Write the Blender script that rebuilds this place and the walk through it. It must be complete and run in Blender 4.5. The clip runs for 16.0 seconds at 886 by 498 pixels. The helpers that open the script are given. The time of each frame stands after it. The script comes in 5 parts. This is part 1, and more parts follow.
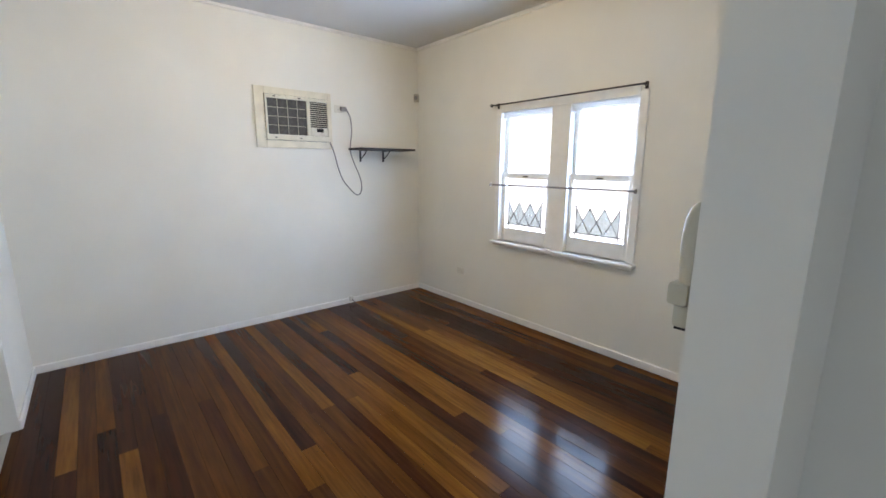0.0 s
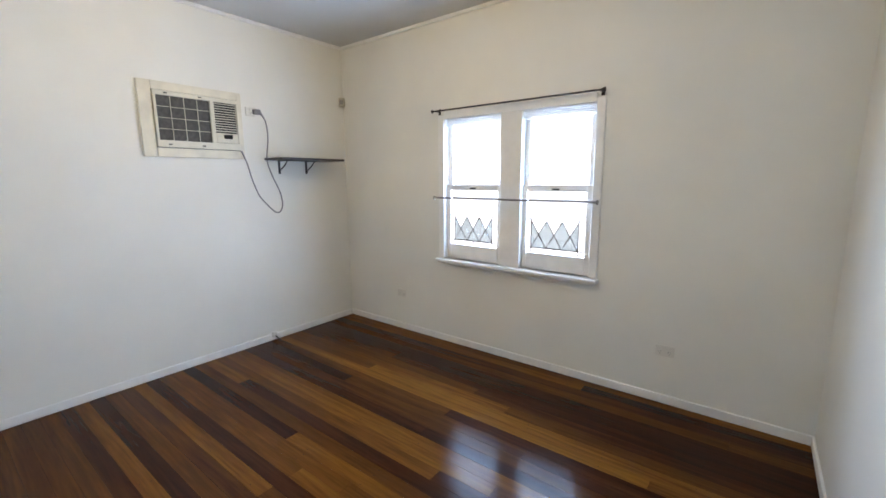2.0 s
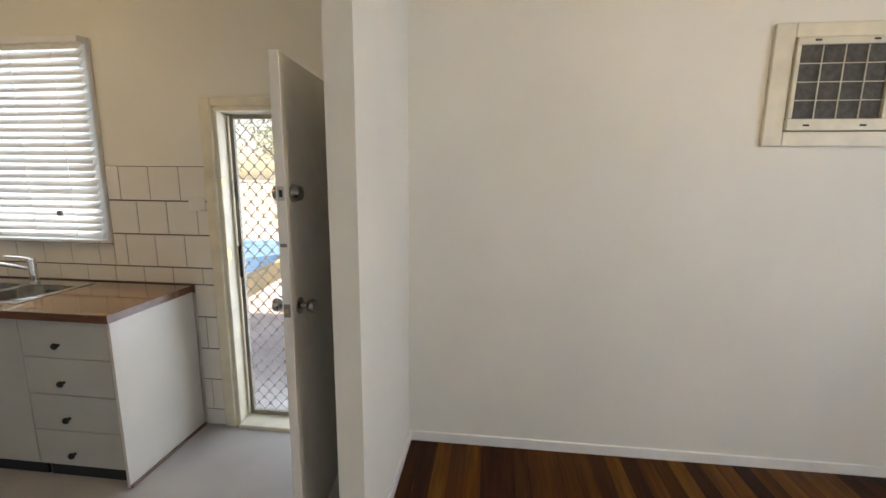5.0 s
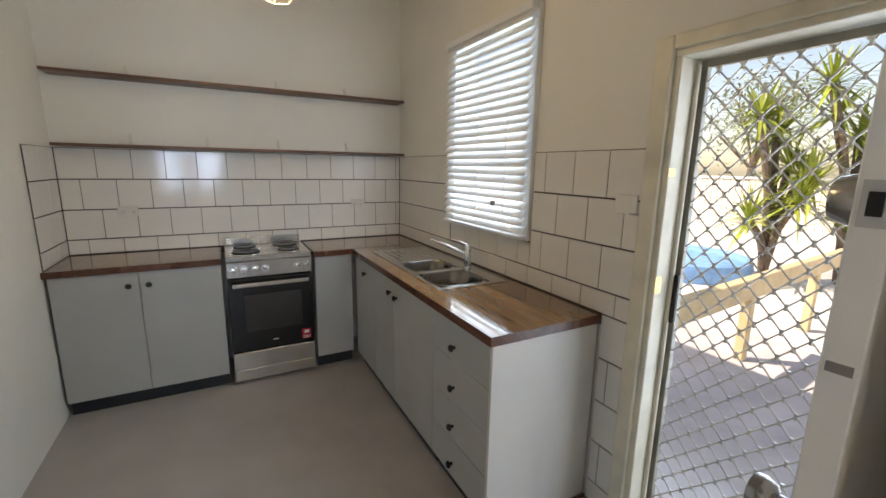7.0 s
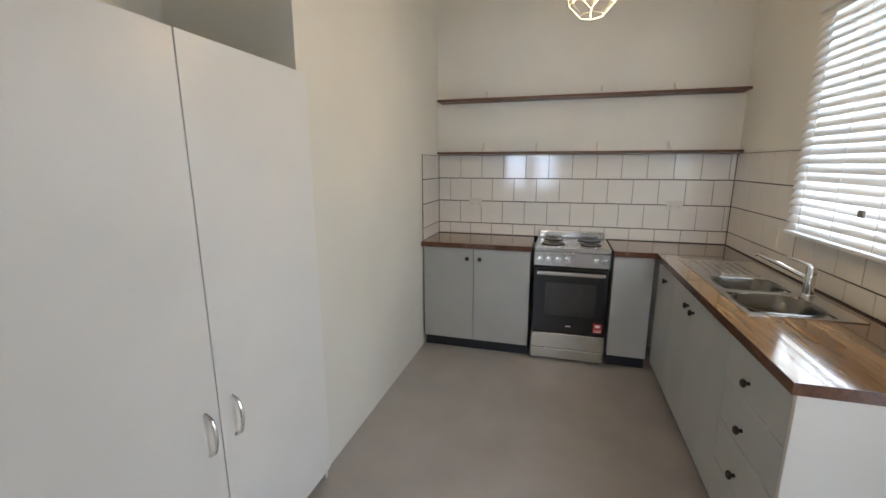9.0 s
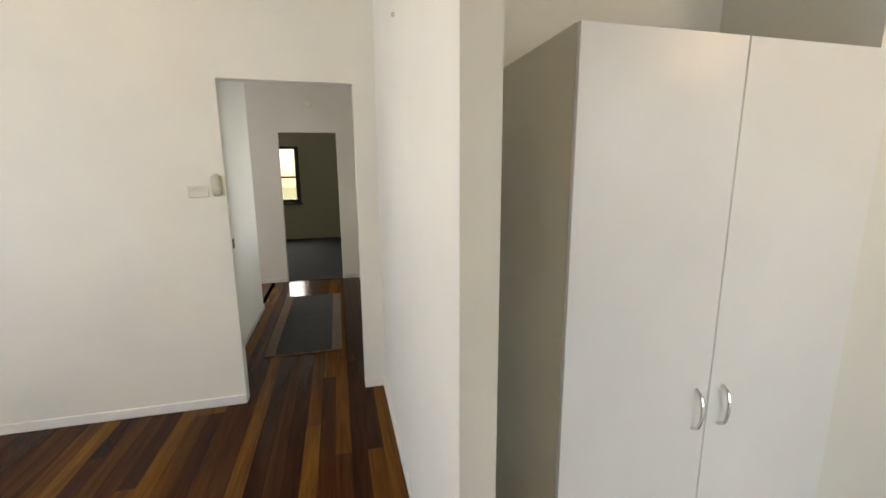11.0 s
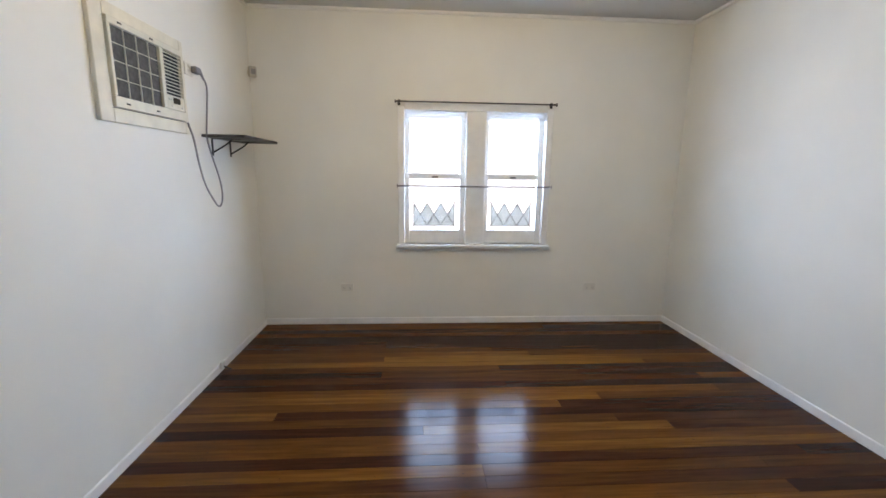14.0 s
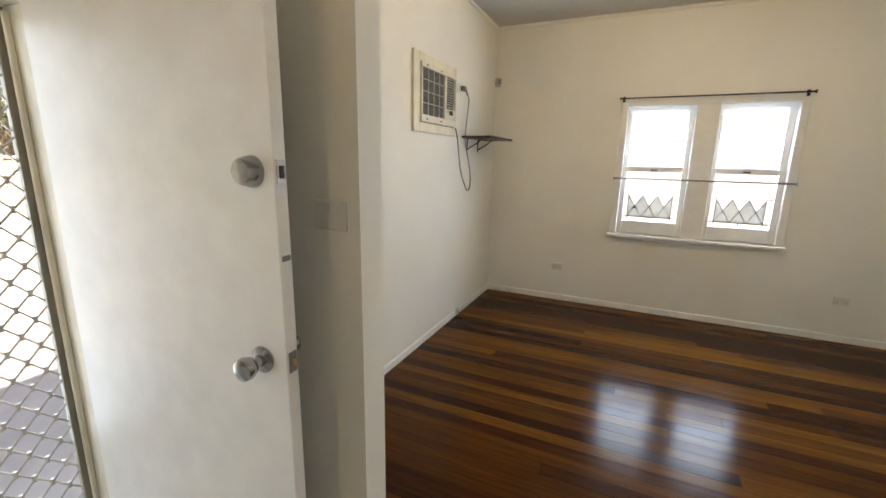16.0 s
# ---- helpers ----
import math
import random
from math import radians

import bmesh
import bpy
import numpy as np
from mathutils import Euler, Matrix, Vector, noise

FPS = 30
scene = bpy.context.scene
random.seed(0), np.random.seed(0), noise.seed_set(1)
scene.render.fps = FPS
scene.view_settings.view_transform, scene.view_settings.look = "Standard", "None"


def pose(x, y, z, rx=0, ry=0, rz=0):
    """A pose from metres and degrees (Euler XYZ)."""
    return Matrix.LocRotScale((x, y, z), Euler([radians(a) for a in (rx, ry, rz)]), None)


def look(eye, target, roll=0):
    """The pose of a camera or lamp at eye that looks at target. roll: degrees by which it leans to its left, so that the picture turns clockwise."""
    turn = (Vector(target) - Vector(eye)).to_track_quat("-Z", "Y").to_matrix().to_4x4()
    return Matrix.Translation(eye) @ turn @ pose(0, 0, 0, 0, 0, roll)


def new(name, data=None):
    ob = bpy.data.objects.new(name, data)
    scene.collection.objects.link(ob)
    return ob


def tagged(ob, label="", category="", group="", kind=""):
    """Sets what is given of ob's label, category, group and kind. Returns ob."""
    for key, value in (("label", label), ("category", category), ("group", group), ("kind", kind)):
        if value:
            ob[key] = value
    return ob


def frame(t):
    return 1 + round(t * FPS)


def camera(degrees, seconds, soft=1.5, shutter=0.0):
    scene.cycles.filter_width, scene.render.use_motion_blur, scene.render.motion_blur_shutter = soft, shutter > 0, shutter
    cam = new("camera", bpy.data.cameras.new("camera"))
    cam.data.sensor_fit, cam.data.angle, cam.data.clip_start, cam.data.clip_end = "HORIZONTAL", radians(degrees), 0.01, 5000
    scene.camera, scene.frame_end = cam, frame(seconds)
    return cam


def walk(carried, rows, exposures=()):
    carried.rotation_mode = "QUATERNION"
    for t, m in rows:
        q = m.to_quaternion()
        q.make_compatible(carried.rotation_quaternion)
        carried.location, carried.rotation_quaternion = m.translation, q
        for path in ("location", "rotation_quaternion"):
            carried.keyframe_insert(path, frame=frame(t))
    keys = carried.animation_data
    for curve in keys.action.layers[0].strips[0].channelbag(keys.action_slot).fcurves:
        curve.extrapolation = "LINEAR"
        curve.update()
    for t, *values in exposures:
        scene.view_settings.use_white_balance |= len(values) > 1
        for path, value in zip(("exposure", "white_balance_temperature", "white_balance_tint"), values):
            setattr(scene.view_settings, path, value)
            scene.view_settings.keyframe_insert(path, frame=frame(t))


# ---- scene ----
cam = camera(94.0, 16.0, soft=1.6)
PATH = [
    (0, (4.12, -3.083, 1.523), (2.622, -1.817, 1.133), 0.2),
    (0.5, (4.039, -3.061, 1.497), (2.518, -1.838, 1.059), 0.4),
    (1, (3.871, -3.017, 1.513), (2.488, -1.632, 1.098), 0.4),
    (1.5, (3.749, -2.934, 1.502), (2.559, -1.368, 1.133), 0.0),
    (2, (3.613, -2.981, 1.525), (2.411, -1.419, 1.187), -0.4),
    (2.5, (3.493, -3.061, 1.528), (2.109, -1.649, 1.227), -0.3),
    (3, (3.374, -3.122, 1.522), (1.785, -1.95, 1.204), -0.1),
    (3.2, (3.292, -3.108, 1.518), (1.626, -2.049, 1.197), -0.1),
    (5.5, (1.944, -3.171, 1.537), (0.107, -3.876, 1.181), 0.6),
    (6, (1.761, -3.342, 1.509), (0.192, -4.524, 1.133), 0.5),
    (6.5, (1.597, -3.544, 1.509), (0.305, -5.02, 1.124), 0.8),
    (7, (1.407, -3.702, 1.505), (0.48, -5.431, 1.116), 1.0),
    (7.5, (1.308, -3.779, 1.52), (0.776, -5.668, 1.136), 0.8),
    (8, (1.323, -3.706, 1.522), (1.147, -5.661, 1.138), 0.4),
    (8.2, (1.322, -3.647, 1.519), (1.274, -5.609, 1.133), 0.3),
    (10.3, (1.129, -3.465, 1.51), (2.669, -4.681, 1.124), -0.4),
    (10.5, (1.16, -3.417, 1.483), (2.829, -4.455, 1.114), -0.2),
    (11, (1.236, -3.307, 1.485), (3.142, -3.792, 1.122), -0.4),
    (11.5, (1.32, -3.286, 1.483), (3.279, -3.082, 1.132), -0.5),
    (12, (1.431, -3.29, 1.501), (3.177, -2.377, 1.161), -0.0),
    (12.5, (1.444, -3.397, 1.516), (2.702, -1.883, 1.162), 0.5),
    (13, (1.385, -3.534, 1.443), (2.117, -1.704, 1.105), -0.0),
    (13.5, (1.377, -3.727, 1.485), (1.754, -1.799, 1.114), 0.6),
    (14, (1.461, -3.921, 1.486), (1.587, -1.96, 1.118), 0.8),
    (14.5, (1.547, -4.094, 1.496), (1.541, -2.128, 1.126), 1.6),
    (15, (1.588, -4.251, 1.515), (1.447, -2.293, 1.13), 2.0),
    (15.5, (1.557, -4.416, 1.497), (1.13, -2.505, 1.091), 1.8),
    (16, (1.484, -4.523, 1.509), (0.67, -2.747, 1.081), 1.1),
]
EXPOSURES = [
    (0.0, 1.27, 7100, 18), (3.2, 1.24, 6950, 18), (5.3, 0.85, 8800, 20), (6.0, 0.79, 8200, 20), (7.0, 0.73, 8150, 19), (8.2, 0.70, 8100, 19),
    (10.3, 1.40, 8350, 20), (11.2, 1.30, 9000, 18), (12.1, 1.28, 7400, 16), (13.2, 1.22, 7300, 19), (15.2, 1.19, 6900, 19), (15.55, 1.28, 6950, 16), (16.0, 1.05, 8950, 18),
]
walk(cam, [(t, look(eye, target, roll)) for t, eye, target, roll in PATH], EXPOSURES)

# ---- plan (metres): living room north, kitchen south, hall and bedroom east ----
LX, LY = 3.985, -3.575            # living room: x 0..LX, y LY..0
KY = LY - 0.10                  # kitchen side of the dividing wall
KX, KS = 2.315, -7.15           # kitchen east wall, kitchen south wall
CEIL = 2.86
NIB_W, NIB_E = 0.865, 2.135       # opening between living room and kitchen
HEAD = 2.125
HD_N, HD_S, HD_H = -2.665, -3.435, 2.03   # hall doorway
HALL_N, HALL_S, HALL_E = -2.45, -3.58, 7.20
BD_N, BD_S = -2.59, -3.335      # bedroom doorway
BED_E = 11.2
DOOR_S, DOOR_N, DOOR_H = -4.675, -3.88, 1.92   # outer door opening
WT = 0.14                       # outer wall thickness
WIN_Z0, WIN_Z1 = 0.80, 2.06     # living room window
WIN_X0, WIN_X1 = 1.315, 2.69
KW_S, KW_N, KW_Z0, KW_Z1 = -6.165, -5.385, 1.165, 2.245   # kitchen window

# ---- world, sun, window light ----
world = bpy.data.worlds.new("world")
scene.world = world
world.use_nodes = True
wn = world.node_tree.nodes
sky = wn.new("ShaderNodeTexSky")
sky.sky_type = "NISHITA"
sky.sun_disc = False
sky.sun_elevation, sky.sun_rotation = radians(52), radians(130)
wn["Background"].inputs["Strength"].default_value = 0.15
world.node_tree.links.new(sky.outputs["Color"], wn["Background"].inputs["Color"])
sun = new("sun", bpy.data.lights.new("sun", "SUN"))
sun.data.energy, sun.data.angle, sun.data.color = 5.0, radians(0.5), (1.0, 0.95, 0.88)
sun.matrix_world = look((6, -5, 9), (0, 0, 0))


def window_light(name, centre, target, w, h, power, color=(1, 1, 1)):
    """An area lamp that stands in for daylight through an opening."""
    lamp = new(name, bpy.data.lights.new(name, "AREA"))
    lamp.data.shape, lamp.data.size, lamp.data.size_y = "RECTANGLE", w, h
    lamp.data.energy, lamp.data.color = power, color
    lamp.matrix_world = look(centre, target)
    return lamp


window_light("daylight_living", (2.01, 0.20, 1.30), (2.01, -3, 1.26), 1.36, 0.96, 58, (0.43, 0.655, 1.0))
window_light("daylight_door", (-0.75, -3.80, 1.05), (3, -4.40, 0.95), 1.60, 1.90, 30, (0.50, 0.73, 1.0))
window_light("daylight_kitchen", (-0.06, -5.775, 1.7), (3, -5.775, 1.45), 0.7, 1.0, 7.0, (0.50, 0.74, 1.0))
# fill lamp added on the room side of the blind, for light the slats block
window_light("kitchen_blind_fill", (0.10, -5.775, 1.7), (3, -5.775, 1.3), 0.7, 1.0, 4.0, (0.62, 0.82, 1.0))
window_light("daylight_bedroom", (BED_E + 0.2, -2.08, 1.45), (8, -2.4, 1.0), 0.7, 1.1, 16, (0.80, 0.92, 1.0))
# added lamp behind an unseen opening, to brighten the hall's north wall and jamb
window_light("hall_fill", (5.75, HALL_S - 0.12, 1.45), (5.7, -2.4, 1.2), 0.7, 1.0, 4.0, (0.58, 0.76, 1.0))
window_light("daylight_side_room", (6.6, 0.1, 1.5), (6.6, -3, 0.9), 0.8, 1.15, 14, (0.72, 0.84, 1.0))


# ---- materials ----
def mat(name, color, rough=0.5, metal=0.0, vary=0.06, scale=6.0, grain=60.0, bump=0.05, dist=0.002, spec=None, coat=0.0):
    """A surface with stains at one scale and grain at another."""
    m = bpy.data.materials.new(name)
    m.use_nodes = True
    nt = m.node_tree
    b = nt.nodes["Principled BSDF"]
    tc = nt.nodes.new("ShaderNodeTexCoord")
    n1, n2 = nt.nodes.new("ShaderNodeTexNoise"), nt.nodes.new("ShaderNodeTexNoise")
    n1.inputs["Scale"].default_value, n1.inputs["Detail"].default_value = scale, 4
    n2.inputs["Scale"].default_value, n2.inputs["Detail"].default_value = grain, 3
    for n in (n1, n2):
        nt.links.new(tc.outputs["Object"], n.inputs["Vector"])
    mix = nt.nodes.new("ShaderNodeMix")
    mix.data_type = "RGBA"
    dark = [c * (1 - vary * 1.4) for c in color]
    light = [min(1, c * (1 + vary)) for c in color]
    mix.inputs["A"].default_value, mix.inputs["B"].default_value = (*dark, 1), (*light, 1)
    ramp = nt.nodes.new("ShaderNodeMapRange")
    ramp.inputs["From Min"].default_value, ramp.inputs["From Max"].default_value = 0.3, 0.7
    nt.links.new(n1.outputs["Fac"], ramp.inputs["Value"])
    nt.links.new(ramp.outputs["Result"], mix.inputs["Factor"])
    nt.links.new(mix.outputs["Result"], b.inputs["Base Color"])
    rr = nt.nodes.new("ShaderNodeMapRange")
    rr.inputs["To Min"].default_value, rr.inputs["To Max"].default_value = max(0.02, rough * 0.82), min(1, rough * 1.18)
    nt.links.new(n2.outputs["Fac"], rr.inputs["Value"])
    nt.links.new(rr.outputs["Result"], b.inputs["Roughness"])
    b.inputs["Metallic"].default_value = metal
    if spec is not None:
        b.inputs["Specular IOR Level"].default_value = spec
    if coat:
        b.inputs["Coat Weight"].default_value, b.inputs["Coat Roughness"].default_value = coat, 0.08
    if bump:
        bp = nt.nodes.new("ShaderNodeBump")
        bp.inputs["Strength"].default_value, bp.inputs["Distance"].default_value = bump, dist
        nt.links.new(n2.outputs["Fac"], bp.inputs["Height"])
        nt.links.new(bp.outputs["Normal"], b.inputs["Normal"])
    return m


def wood(name, tones, rough=0.3, axis=0, stretch=14.0, grain=9.0, coat=0.0, per_piece=True, bump=0.06, spec=0.5):
    """Long-grained wood; each piece takes its own tone and its own stretch of grain."""
    m = bpy.data.materials.new(name)
    m.use_nodes = True
    nt = m.node_tree
    b = nt.nodes["Principled BSDF"]
    tc, info = nt.nodes.new("ShaderNodeTexCoord"), nt.nodes.new("ShaderNodeObjectInfo")
    off = nt.nodes.new("ShaderNodeVectorMath")
    off.operation = "MULTIPLY_ADD"
    off.inputs[1].default_value = (1, 1, 1)
    nt.links.new(tc.outputs["Object"], off.inputs[0])
    sc = nt.nodes.new("ShaderNodeVectorMath")
    sc.operation = "SCALE"
    sc.inputs[0].default_value = (7.3, 3.1, 5.7)
    if per_piece:
        nt.links.new(info.outputs["Random"], sc.inputs["Scale"])
    nt.links.new(sc.outputs["Vector"], off.inputs[2])
    mp = nt.nodes.new("ShaderNodeMapping")
    s = [stretch, stretch, stretch]
    s[axis] = 1.0
    mp.inputs["Scale"].default_value = s
    nt.links.new(off.outputs["Vector"], mp.inputs["Vector"])
    n1, n2, n3 = (nt.nodes.new("ShaderNodeTexNoise") for _ in range(3))
    n1.inputs["Scale"].default_value, n1.inputs["Detail"].default_value, n1.inputs["Distortion"].default_value = grain / 6, 6, 1.2
    n2.inputs["Scale"].default_value, n2.inputs["Detail"].default_value = grain, 8
    n3.inputs["Scale"].default_value, n3.inputs["Detail"].default_value = 2.2, 3
    nt.links.new(mp.outputs["Vector"], n1.inputs["Vector"])
    nt.links.new(mp.outputs["Vector"], n2.inputs["Vector"])
    nt.links.new(tc.outputs["Object"], n3.inputs["Vector"])
    add = nt.nodes.new("ShaderNodeMath")
    add.operation = "MULTIPLY_ADD"
    nt.links.new(n1.outputs["Fac"], add.inputs[0])
    add.inputs[1].default_value = 0.75 if per_piece else 1.6
    tone = nt.nodes.new("ShaderNodeMath")
    tone.operation = "MULTIPLY_ADD"
    tone.inputs[1].default_value, tone.inputs[2].default_value = 0.78, -0.24
    if per_piece:
        nt.links.new(info.outputs["Random"], tone.inputs[0])
    else:
        tone.inputs[0].default_value = 0.1
    nt.links.new(tone.outputs[0], add.inputs[2])
    cr = nt.nodes.new("ShaderNodeValToRGB")
    els = cr.color_ramp.elements
    for k, c in enumerate(tones):
        e = els[k] if k < 2 else els.new(1.0)
        e.position, e.color = k / (len(tones) - 1), (*c, 1)
    nt.links.new(add.outputs[0], cr.inputs["Fac"])
    mul = nt.nodes.new("ShaderNodeMix")
    mul.data_type, mul.blend_type = "RGBA", "MULTIPLY"
    mul.inputs["Factor"].default_value = 0.55
    g = nt.nodes.new("ShaderNodeMapRange")
    g.inputs["From Min"].default_value, g.inputs["From Max"].default_value = 0.3, 0.62
    g.inputs["To Min"].default_value, g.inputs["To Max"].default_value = 0.45, 1.12
    nt.links.new(n2.outputs["Fac"], g.inputs["Value"])
    nt.links.new(cr.outputs["Color"], mul.inputs["A"])
    nt.links.new(g.outputs["Result"], mul.inputs["B"])
    nt.links.new(mul.outputs["Result"], b.inputs["Base Color"])
    r = nt.nodes.new("ShaderNodeMapRange")
    r.inputs["From Min"].default_value, r.inputs["From Max"].default_value = 0.3, 0.7
    r.inputs["To Min"].default_value, r.inputs["To Max"].default_value = rough * 0.75, rough * 1.35
    nt.links.new(n3.outputs["Fac"], r.inputs["Value"])
    nt.links.new(r.outputs["Result"], b.inputs["Roughness"])
    b.inputs["Specular IOR Level"].default_value = spec
    if coat:
        b.inputs["Coat Weight"].default_value, b.inputs["Coat Roughness"].default_value = coat, rough * 0.5
    bp = nt.nodes.new("ShaderNodeBump")
    bp.inputs["Strength"].default_value, bp.inputs["Distance"].default_value = bump, 0.001
    nt.links.new(n2.outputs["Fac"], bp.inputs["Height"])
    nt.links.new(bp.outputs["Normal"], b.inputs["Normal"])
    return m


def glass(name, tint=(0.97, 0.99, 1.0), rough=0.0):
    """Thin window glass: mostly clear, with a gloss that grows at a slant."""
    m = bpy.data.materials.new(name)
    m.use_nodes = True
    nt = m.node_tree
    nt.nodes.remove(nt.nodes["Principled BSDF"])
    out = nt.nodes["Material Output"]
    tr, gl, mx, lw = (nt.nodes.new(k) for k in ("ShaderNodeBsdfTransparent", "ShaderNodeBsdfGlossy", "ShaderNodeMixShader", "ShaderNodeLayerWeight"))
    tr.inputs["Color"].default_value = (*tint, 1)
    gl.inputs["Roughness"].default_value = rough
    lw.inputs["Blend"].default_value = 0.5
    pw, ma = nt.nodes.new("ShaderNodeMath"), nt.nodes.new("ShaderNodeMath")
    pw.operation, pw.inputs[1].default_value = "POWER", 5.0
    ma.operation, ma.inputs[1].default_value, ma.inputs[2].default_value = "MULTIPLY_ADD", 0.96, 0.035
    nt.links.new(lw.outputs["Facing"], pw.inputs[0])
    nt.links.new(pw.outputs[0], ma.inputs[0])
    nt.links.new(ma.outputs[0], mx.inputs[0])
    nt.links.new(tr.outputs[0], mx.inputs[1])
    nt.links.new(gl.outputs[0], mx.inputs[2])
    nt.links.new(mx.outputs[0], out.inputs["Surface"])
    return m


def glow(name, color, strength):
    m = bpy.data.materials.new(name)
    m.use_nodes = True
    nt = m.node_tree
    b = nt.nodes["Principled BSDF"]
    b.inputs["Emission Color"].default_value, b.inputs["Emission Strength"].default_value = (*color, 1), strength
    b.inputs["Base Color"].default_value = (*color, 1)
    return m


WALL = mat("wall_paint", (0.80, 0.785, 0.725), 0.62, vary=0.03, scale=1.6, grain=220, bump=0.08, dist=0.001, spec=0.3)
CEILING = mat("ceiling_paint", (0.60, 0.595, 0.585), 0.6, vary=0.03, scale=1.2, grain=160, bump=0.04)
TRIM = mat("trim_paint", (0.84, 0.83, 0.80), 0.3, vary=0.04, scale=9, grain=120, bump=0.05)
OLD_TRIM = mat("aged_cream_paint", (0.74, 0.69, 0.56), 0.38, vary=0.10, scale=7, grain=90, bump=0.12)
BEDWALL = mat("olive_wall_paint", (0.50, 0.48, 0.36), 0.6, vary=0.03, scale=2, grain=200)
CARPET = mat("dark_carpet", (0.035, 0.037, 0.042), 0.95, vary=0.25, scale=30, grain=400, bump=0.6, dist=0.004)
VINYL = mat("grey_vinyl", (0.40, 0.37, 0.35), 0.32, vary=0.07, scale=3.2, grain=150, bump=0.04)
FLOORWOOD = wood("polished_hardwood", [(0.022, 0.0065, 0.0035), (0.050, 0.0155, 0.0055), (0.108, 0.038, 0.008), (0.195, 0.082, 0.014)], rough=0.155, axis=0, stretch=16, grain=4, spec=0.10)
SUBFLOOR = mat("floor_joint", (0.015, 0.009, 0.006), 0.6, spec=0.05)
BENCHWOOD = wood("varnished_benchtop", [(0.07, 0.026, 0.010), (0.21, 0.092, 0.032), (0.38, 0.20, 0.080)], rough=0.11, axis=1, stretch=10, grain=5, coat=0.6, per_piece=False)
SHELFWOOD = wood("dark_shelf_wood", [(0.06, 0.025, 0.014), (0.13, 0.06, 0.035), (0.2, 0.10, 0.06)], rough=0.4, axis=0, stretch=12, grain=6, per_piece=False)
BLACKWOOD = wood("black_stained_wood", [(0.012, 0.010, 0.010), (0.028, 0.022, 0.020), (0.05, 0.04, 0.035)], rough=0.45, axis=1, stretch=12, grain=6, per_piece=False)
EDGEWOOD = wood("dark_bench_edge", [(0.05, 0.016, 0.008), (0.10, 0.036, 0.018), (0.15, 0.06, 0.03)], rough=0.25, axis=1, stretch=12, grain=6, per_piece=False)
TILE = mat("white_glazed_tile", (0.80, 0.77, 0.72), 0.10, vary=0.035, scale=3, grain=14, bump=0.05, dist=0.002)
GROUT = mat("dark_grout", (0.05, 0.042, 0.038), 0.9, vary=0.2)
CABINET = mat("grey_cabinet_paint", (0.40, 0.41, 0.40), 0.38, vary=0.04, scale=4, grain=130, bump=0.06)
LAMINATE = mat("white_laminate", (0.80, 0.80, 0.79), 0.33, vary=0.02, scale=3, grain=180, bump=0.03)
BLACK = mat("black_enamel", (0.010, 0.010, 0.011), 0.18, vary=0.2)
KNOB = mat("black_knob", (0.02, 0.018, 0.017), 0.25, vary=0.2)
KICK = mat("dark_kickboard", (0.012, 0.016, 0.022), 0.5, vary=0.2)
STEEL = mat("brushed_steel", (0.62, 0.61, 0.59), 0.24, metal=1.0, vary=0.06, scale=8, grain=240, bump=0.04)
CHROME = mat("satin_chrome", (0.72, 0.71, 0.69), 0.16, metal=1.0, vary=0.05)
BRASS = mat("worn_brass", (0.55, 0.42, 0.2), 0.35, metal=1.0, vary=0.15)
DARKMETAL = mat("dark_metal", (0.03, 0.026, 0.024), 0.4, metal=0.6, vary=0.2)
ALU = mat("grey_aluminium", (0.55, 0.54, 0.52), 0.4, metal=0.8, vary=0.08)
DOORMETAL = mat("dulled_door_chrome", (0.40, 0.39, 0.385), 0.22, metal=1.0, vary=0.10, scale=30)
PEWTER = mat("dull_grey_metal", (0.26, 0.25, 0.245), 0.5, metal=0.5, vary=0.1)
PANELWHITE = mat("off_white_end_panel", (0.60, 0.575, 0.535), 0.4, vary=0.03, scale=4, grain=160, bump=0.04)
CREAM = mat("cream_melamine", (0.74, 0.70, 0.60), 0.4, vary=0.03, scale=4, grain=160)
BRONZE = mat("bronze_frame", (0.035, 0.028, 0.024), 0.42, vary=0.15)
PLASTIC = mat("white_plastic", (0.70, 0.68, 0.62), 0.32, vary=0.03)
AGED = mat("yellowed_plastic", (0.70, 0.66, 0.54), 0.4, vary=0.07, scale=12)
HANDSET = mat("aged_ivory_plastic", (0.56, 0.53, 0.42), 0.38, vary=0.06, scale=12)
GRILLE = mat("dark_filter_mesh", (0.085, 0.083, 0.078), 0.8, vary=0.25, scale=40)
DUCT = mat("duct_shadow_black", (0.012, 0.013, 0.013), 0.8, vary=0.2)
SENSORCASE = mat("dull_cream_plastic", (0.46, 0.43, 0.35), 0.4, vary=0.06)
# STEEL darkened for the bowls: the dim room they mirror is in the colour
BOWLSTEEL = mat("darkened_bowl_steel", (0.20, 0.195, 0.185), 0.24, metal=1.0, vary=0.08, scale=8, grain=200, bump=0.04)
MESHMETAL = mat("weathered_aluminium", (0.62, 0.60, 0.56), 0.45, metal=0.2, vary=0.12)
CABLE = mat("grey_cable", (0.22, 0.21, 0.21), 0.5)
OVENGLASS = mat("oven_glass", (0.035, 0.034, 0.033), 0.12, vary=0.1)
SCREENFRAME = mat("olive_grey_metal", (0.30, 0.275, 0.22), 0.45, vary=0.15)
LIGHTGROUT = mat("grey_grout", (0.20, 0.185, 0.165), 0.9, vary=0.2, scale=20)
BLIND = mat("white_blind_slat", (0.80, 0.81, 0.82), 0.45, vary=0.03)
PANE = glass("window_glass")
